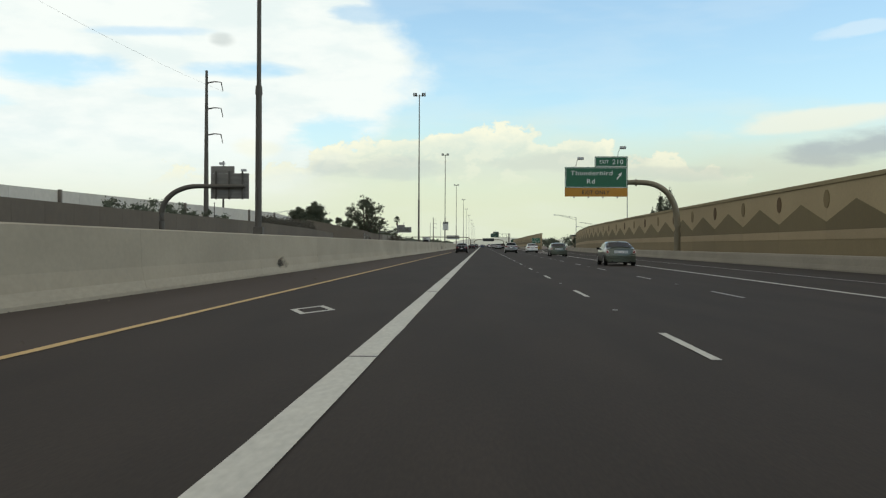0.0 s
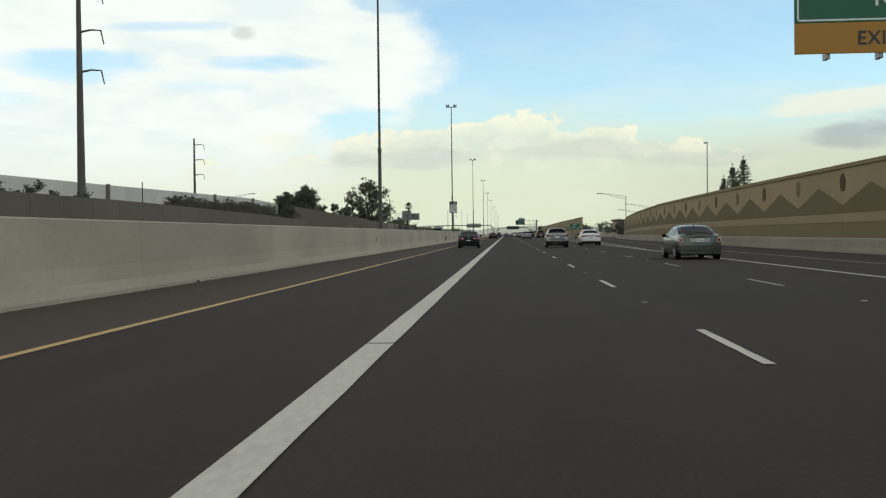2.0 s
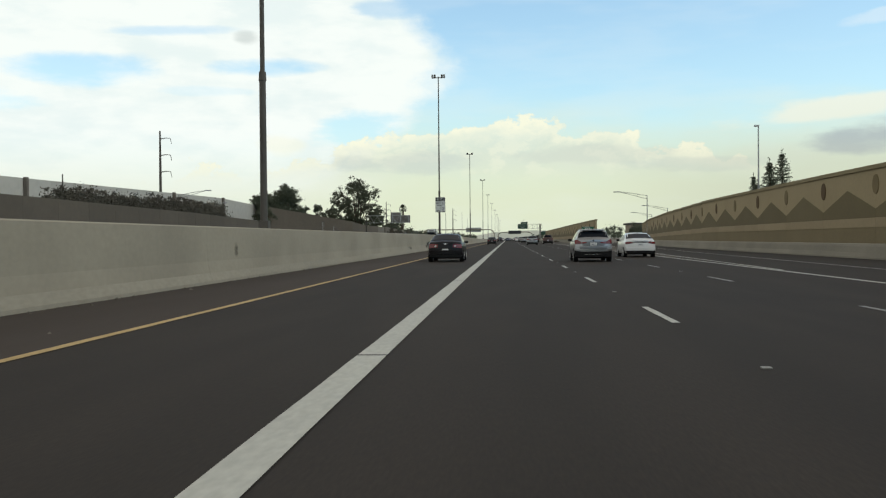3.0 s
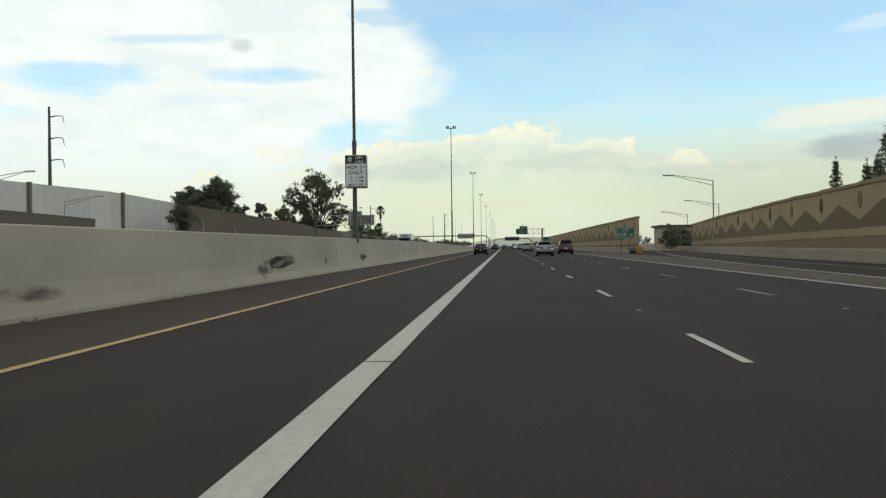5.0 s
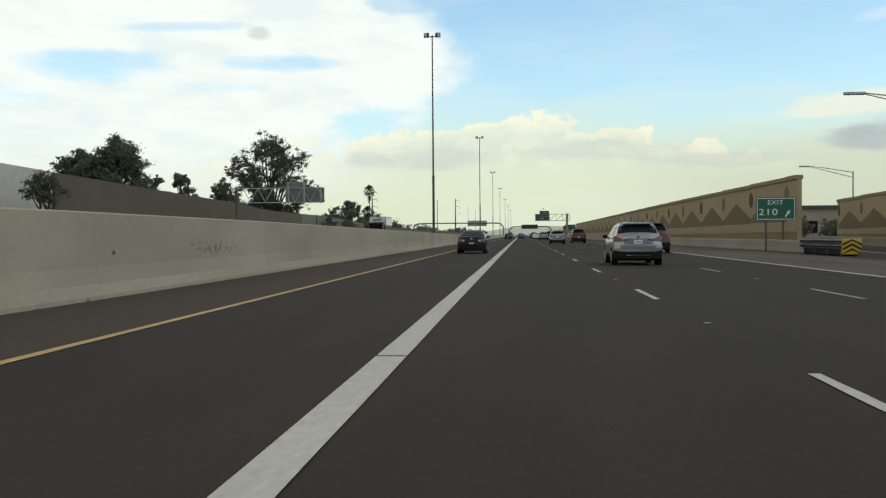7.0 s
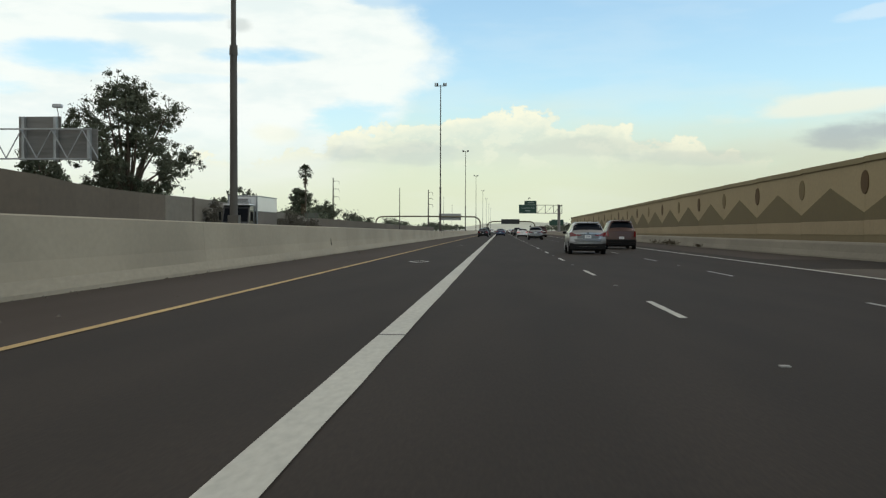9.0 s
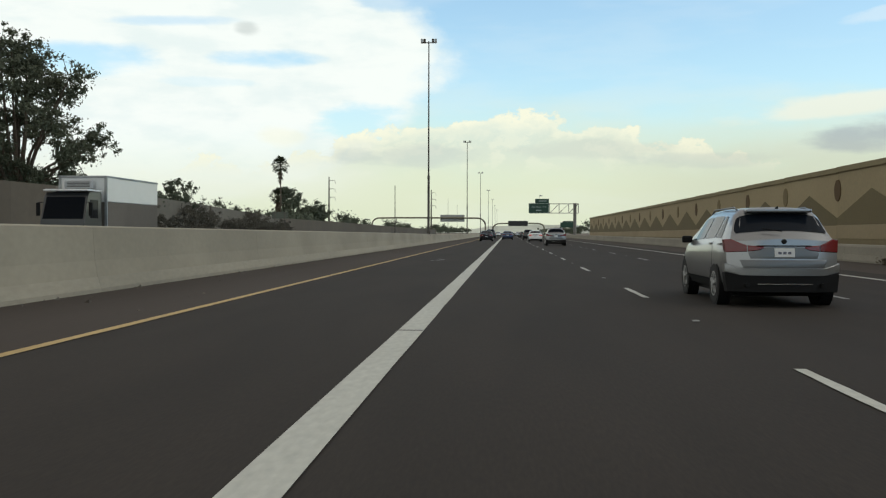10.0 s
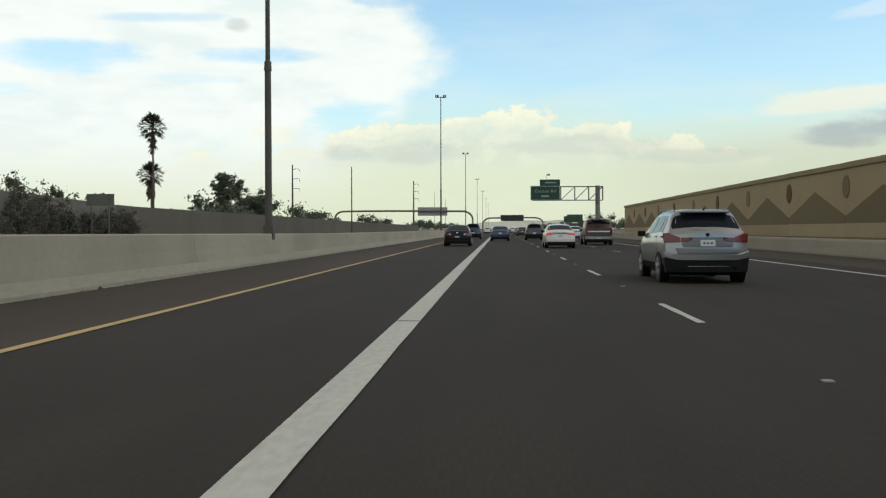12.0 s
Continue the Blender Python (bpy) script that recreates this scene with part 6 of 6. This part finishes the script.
def suv(name, x, y, label, paint, style, L=4.45, W=1.82, H=1.60, belt=1.05, back=0.50, radius=0.345, lit=False, rim_mat=RIM):
    s = suv_shell(L, W, H, belt, back, 0.16 if style == "truck" else 0.33 if style == "cross" else 0.34)
    k = L / 4.45
    car = vehicle(name, x, y, label, "car", s, paint, (0.13, back - 0.07) if style == "cross" else (0.14, back - 0.03), (2.80, 3.40), [(0.62, 1.02, 0.28, 0.0), (1.10, 1.92, 0.05, 0.0), (2.0, 2.78, 0.0, -0.10)], radius, rim_mat, style == "cross", True, 0.0, (5.25, 0.36) if style == "cross" else (5.35, 0.0))
    w = W / 2
    red = TAIL_LIT if lit else TAIL_RED
    if style == "cross":
        outer = [(w * 0.62, 0.885), (w * 0.95, 0.87), (w * 0.97, 1.075), (w * 0.86, 1.085), (w * 0.74, 1.03), (w * 0.62, 0.985)]
        inner = [(w * 0.33, 0.945), (w * 0.42, 0.905), (w * 0.605, 0.885), (w * 0.605, 0.985), (w * 0.36, 0.965)]
        for f in (list, mirrored):
            part("tail_lamp", s.tail(f(outer), 0.022, 0.22), red, car, "dark red wrap-round tail lamp", 30)
            part("inner_tail_lamp", s.tail(f(inner), 0.016, 0.08), red, car, "dark red tail lamp on the tailgate", 30)
        part("plate_recess", s.tail([(-w * 0.56, 0.775), (w * 0.56, 0.775), (w * 0.60, 0.87), (w * 0.31, 0.955), (-w * 0.31, 0.955), (-w * 0.60, 0.87)], 0.003, 0.05), SHADE_SILVER, car, "plate recess of the tailgate with shade painted in", 30)
        part("tailgate_fold", s.tail([(-w * 0.68, 0.63), (w * 0.68, 0.63), (w * 0.74, 0.755), (-w * 0.74, 0.755)], 0.004, 0.05), SHADE_SILVER, car, "fold of the tailgate with shade painted in", 30)
        part("upper_bumper", s.tail([(-w * 0.97, 0.56), (-w * 0.70, 0.50), (w * 0.70, 0.50), (w * 0.97, 0.56), (w * 0.97, 0.70), (w * 0.72, 0.63), (-w * 0.72, 0.63), (-w * 0.97, 0.70)], 0.040, 0.20), paint, car, "bright bumper edge", 30)
        part("lower_bumper", s.tail([(-w * 0.93, 0.24), (w * 0.93, 0.24), (w * 0.97, 0.545), (-w * 0.97, 0.545)], 0.030, 0.26), BLACK_TRIM, car, "black plastic lower bumper", 30)
        part("bumper_strip", s.tail([(-0.42, 0.365), (0.42, 0.365), (0.42, 0.39), (-0.42, 0.39)], 0.040, 0.04), CHROME, car, "bright metal strip", 30)
        for sx in (-1, 1):
            part("exhaust_tip", tube([(sx * 0.58, -0.045, 0.36), (sx * 0.58, 0.15, 0.36)], 0.035, 10), BLACK_TRIM, car)
        plate_on(car, s, 0.865, 0.018)
        q = [(0.045 * math.cos(k * math.pi / 6), 1.045 + 0.040 * math.sin(k * math.pi / 6)) for k in range(12)]
        part("badge", s.tail(q, 0.014, 0.03), BLACK_TRIM, car, "", 30)
        part("handle_strip", s.tail([(-0.42, 0.965), (0.42, 0.965), (0.42, 0.985), (-0.42, 0.985)], 0.012, 0.03), BLACK_TRIM, car, "", 30)
    else:
        tall_lamp = [(w * 0.78, 0.80), (w * 0.95, 0.80), (w * 0.95, belt + 0.02), (w * 0.84, belt + 0.02)]
        for f in (list, mirrored):
            part("tail_lamp", s.tail(f(tall_lamp), 0.018, 0.2), red, car, "red tail lamp", 30)
        bump = GALV if style == "truck" else BLACK_TRIM
        part("bumper", s.tail([(-w * 0.97, 0.42), (w * 0.97, 0.42), (w * 0.97, 0.62), (-w * 0.97, 0.62)], 0.05, 0.2), bump, car, "pale steel bumper" if style == "truck" else "dark plastic bumper")
        part("lower_valance", s.tail([(-w * 0.90, 0.25), (w * 0.90, 0.25), (w * 0.92, 0.41), (-w * 0.92, 0.41)], 0.01, 0.2), BLACK_TRIM, car, "", 30)
        if style == "truck":
            part("tailgate_stripe", s.tail([(-w * 0.76, 0.93), (w * 0.76, 0.93), (w * 0.76, 1.02), (-w * 0.76, 1.02)], 0.01, 0.03), SIGN_WHITE, car, "pale stripe across the tailgate", 30)
        plate_on(car, s, 0.72 if style != "truck" else 0.52, 0.055 if style == "truck" else 0.012)
    top = along(s.tops, back + 0.1)
    part("roof_spoiler", boxed(-w * 0.56, w * 0.56, back - 0.16, back + 0.14, top - 0.062, top - 0.006, 0.024), paint, car, "", 40)
    part("rear_wiper", tube([(-0.02, 0.12, belt + 0.16), (-0.32, 0.16, belt + 0.20)], 0.010, 5), BLACK_TRIM, car)
    return car


sedan("sedan", 9.42, 57.0, "sage green sedan with pale tail lamps in the exit lane", SAGE, "bright", wide=1.87)
sedan("sedan", -1.80, 143.0, "near black sedan alone in the carpool lane", BLACKISH, "round", RIM, False)
suv("crossover_car", 5.50, 141.0, "silver crossover car with black bumper and dark rear window", SILVER, "cross", 4.45, 1.84, 1.60)
sedan("sedan", -1.80, 284.0, "near black sedan with round-hearted lamps in the carpool lane", BLACKISH, "round", RIM, False)
suv("crossover_car", 5.55, 260.0, "silver crossover car beside a rust red one", SILVER, "cross", 4.45, 1.84, 1.60)
suv("sport_utility_vehicle", 9.15, 282.0, "rust red sport utility vehicle in the outer lane", RUST, "plain", 4.6, 1.92, 1.82, 1.12, 0.30, 0.37)
suv("crossover_car", 5.50, 337.0, "silver crossover car ahead of an exit gore", SILVER, "cross", 4.45, 1.84, 1.60)
suv("sport_utility_vehicle", 8.75, 350.0, "rust red sport utility vehicle beside a silver crossover", RUST, "plain", 4.6, 1.92, 1.82, 1.12, 0.30, 0.37)
sedan("sedan", 9.42, 103.0, "sage green sedan with pale tail lamps before the exit", SAGE, "bright", wide=1.87)
suv("crossover_car", 5.57, 408.7, "silver crossover car with dark red lamps and black bumper", SILVER, "cross", 4.45, 1.84, 1.60)
sedan("sedan", 4.82, 445.9, "white sedan with slim lamps", WHITE_CAR, "slim", RIM, False, True)
suv("pickup_truck", 8.30, 457.5, "maroon truck with pale tailgate stripe and steel bumper", MAROON, "truck", 5.0, 2.02, 1.86, 1.20, 0.20, 0.39)
sedan("sedan", -1.68, 453.0, "near black sedan following a grey one in the carpool lane", BLACKISH, "round", RIM, False)
suv("sport_utility_vehicle", -1.83, 498.0, "dull grey sport utility vehicle in the carpool lane", CHARCOAL, "plain", 4.7, 1.90, 1.78, 1.10, 0.34, 0.37)
sedan("sedan", 1.25, 481.0, "dark blue sedan in the middle lane", BLUE, "slim", RIM, False)
suv("sport_utility_vehicle", 4.78, 487.0, "dull grey sport utility vehicle ahead of a white sedan", CHARCOAL, "plain", 4.6, 1.86, 1.70, 1.08, 0.40, 0.36)
sedan("sedan", 9.10, 151.0, "small white sedan in the outer lane", WHITE_CAR, "slim", RIM, False)
for x, y, paint, label in ((9.3, 492.0, WHITE_CAR, "white sedan ahead of the truck"), (1.6, 560.0, WHITE_CAR, "white sedan far ahead"), (5.2, 585.0, SILVER, "silver sedan far ahead"), (8.9, 600.0, CHARCOAL, "charcoal sedan far ahead"), (-1.8, 640.0, WHITE_CAR, "white sedan far ahead in the carpool lane"), (1.7, 655.0, BLUE, "dark blue sedan far ahead"), (5.0, 548.0, CHARCOAL, "charcoal sedan in dense traffic far ahead"), (2.2, 612.0, SILVER, "silver sedan in dense traffic far ahead"), (5.1, 668.0, WHITE_CAR, "white sedan in dense traffic far ahead"), (8.6, 690.0, WHITE_CAR, "white sedan far ahead in the outer lane"), (1.5, 722.0, CHARCOAL, "charcoal sedan beyond a blue one")):
    sedan("sedan", x, y, label, paint, "slim", RIM, False)

truck = thing("box_truck", -20.4, 367.0, 0, "white refrigerated box truck with a dark cab on the opposite carriageway", "truck", "traffic")
part("cargo_box", boxed(-1.25, 1.25, 2.3, 9.4, 2.70, 4.0, 0.05), WHITE_CAR, truck, "white upper cargo box")
part("cargo_sides", boxed(-1.245, 1.245, 2.305, 9.395, 0.95, 2.695, 0.03), FAR_POST, truck, "dull brown lower cargo body")
for sx in (-1, 1):
    part("corner_rail", boxed(sx * 1.20 - 0.07, sx * 1.20 + 0.07, 2.25, 2.34, 1.0, 4.02, 0.02), GALV, truck)
    part("top_rail", boxed(sx * 1.245 - 0.03, sx * 1.245 + 0.03, 2.3, 9.4, 3.93, 4.03, 0.01), GALV, truck)
part("front_rail", boxed(-1.26, 1.26, 2.25, 2.33, 3.92, 4.03, 0.02), GALV, truck)
unit = part("cooling_unit", boxed(-0.78, 0.72, 1.80, 2.25, 3.34, 3.80, 0.11), LAMP_GREY, truck, "grey rounded cooling unit above the cab")
for k in range(4):
    part("louvre", boxed(-0.62, 0.56, 1.785, 1.80, 3.44 + 0.075 * k, 3.475 + 0.075 * k), ROOF_DARK, unit)
part("cab", prism([(0.0, 0.5), (-0.03, 1.0), (0.0, 1.75), (0.42, 2.92), (0.60, 3.12), (1.95, 3.16), (2.0, 0.5)], 2.2, "x", -1.1), CHARCOAL, truck, "dark cab")
part("roof_visor", boxed(-1.12, 1.12, 0.30, 2.0, 3.16, 3.27, 0.05), WHITE_CAR, truck, "white cab roof")
bm = bmesh.new()
bm.faces.new([bm.verts.new(p) for p in ((-1.02, 0.015, 1.80), (1.02, 0.015, 1.80), (0.98, 0.405, 2.90), (-0.98, 0.405, 2.90))])
bmesh.ops.solidify(bm, geom=bm.faces[:], thickness=0.02)
part("windscreen", bm, GLASS, truck)
for k in range(5):
    part("grille_bar", boxed(-0.62, 0.62, -0.05, -0.028, 0.95 + 0.12 * k, 1.01 + 0.12 * k, 0.006), GALV, truck)
part("chassis", boxed(-0.5, 0.5, 0.4, 9.0, 0.45, 0.9, 0.03), BLACK_TRIM, truck)
part("bumper", boxed(-1.12, 1.12, -0.18, 0.1, 0.35, 0.75, 0.04), WHITE_CAR, truck, "white bumper")
for sx in (-1, 1):
    part("headlamp", boxed(sx * 0.85 - 0.16, sx * 0.85 + 0.16, -0.05, 0.05, 0.88, 1.10, 0.02), TAIL_CLEAR, truck)
    part("side_window", boxed(sx * 1.105 - 0.008, sx * 1.105 + 0.008, 0.62, 1.55, 1.85, 2.75, 0.004), GLASS, truck)
    part("mirror", boxed(sx * 1.32 - 0.10, sx * 1.32 + 0.10, 0.18, 0.26, 1.95, 2.60, 0.03), BLACK_TRIM, truck)
    part("mirror_arm", tube([(sx * 1.08, 0.30, 2.62), (sx * 1.32, 0.22, 2.60)], 0.02, 6), BLACK_TRIM, truck)
    for wy in (0.95, 7.2):
        wheel_at(truck, sx * 1.02, wy, 0.45, 0.26, RIM)
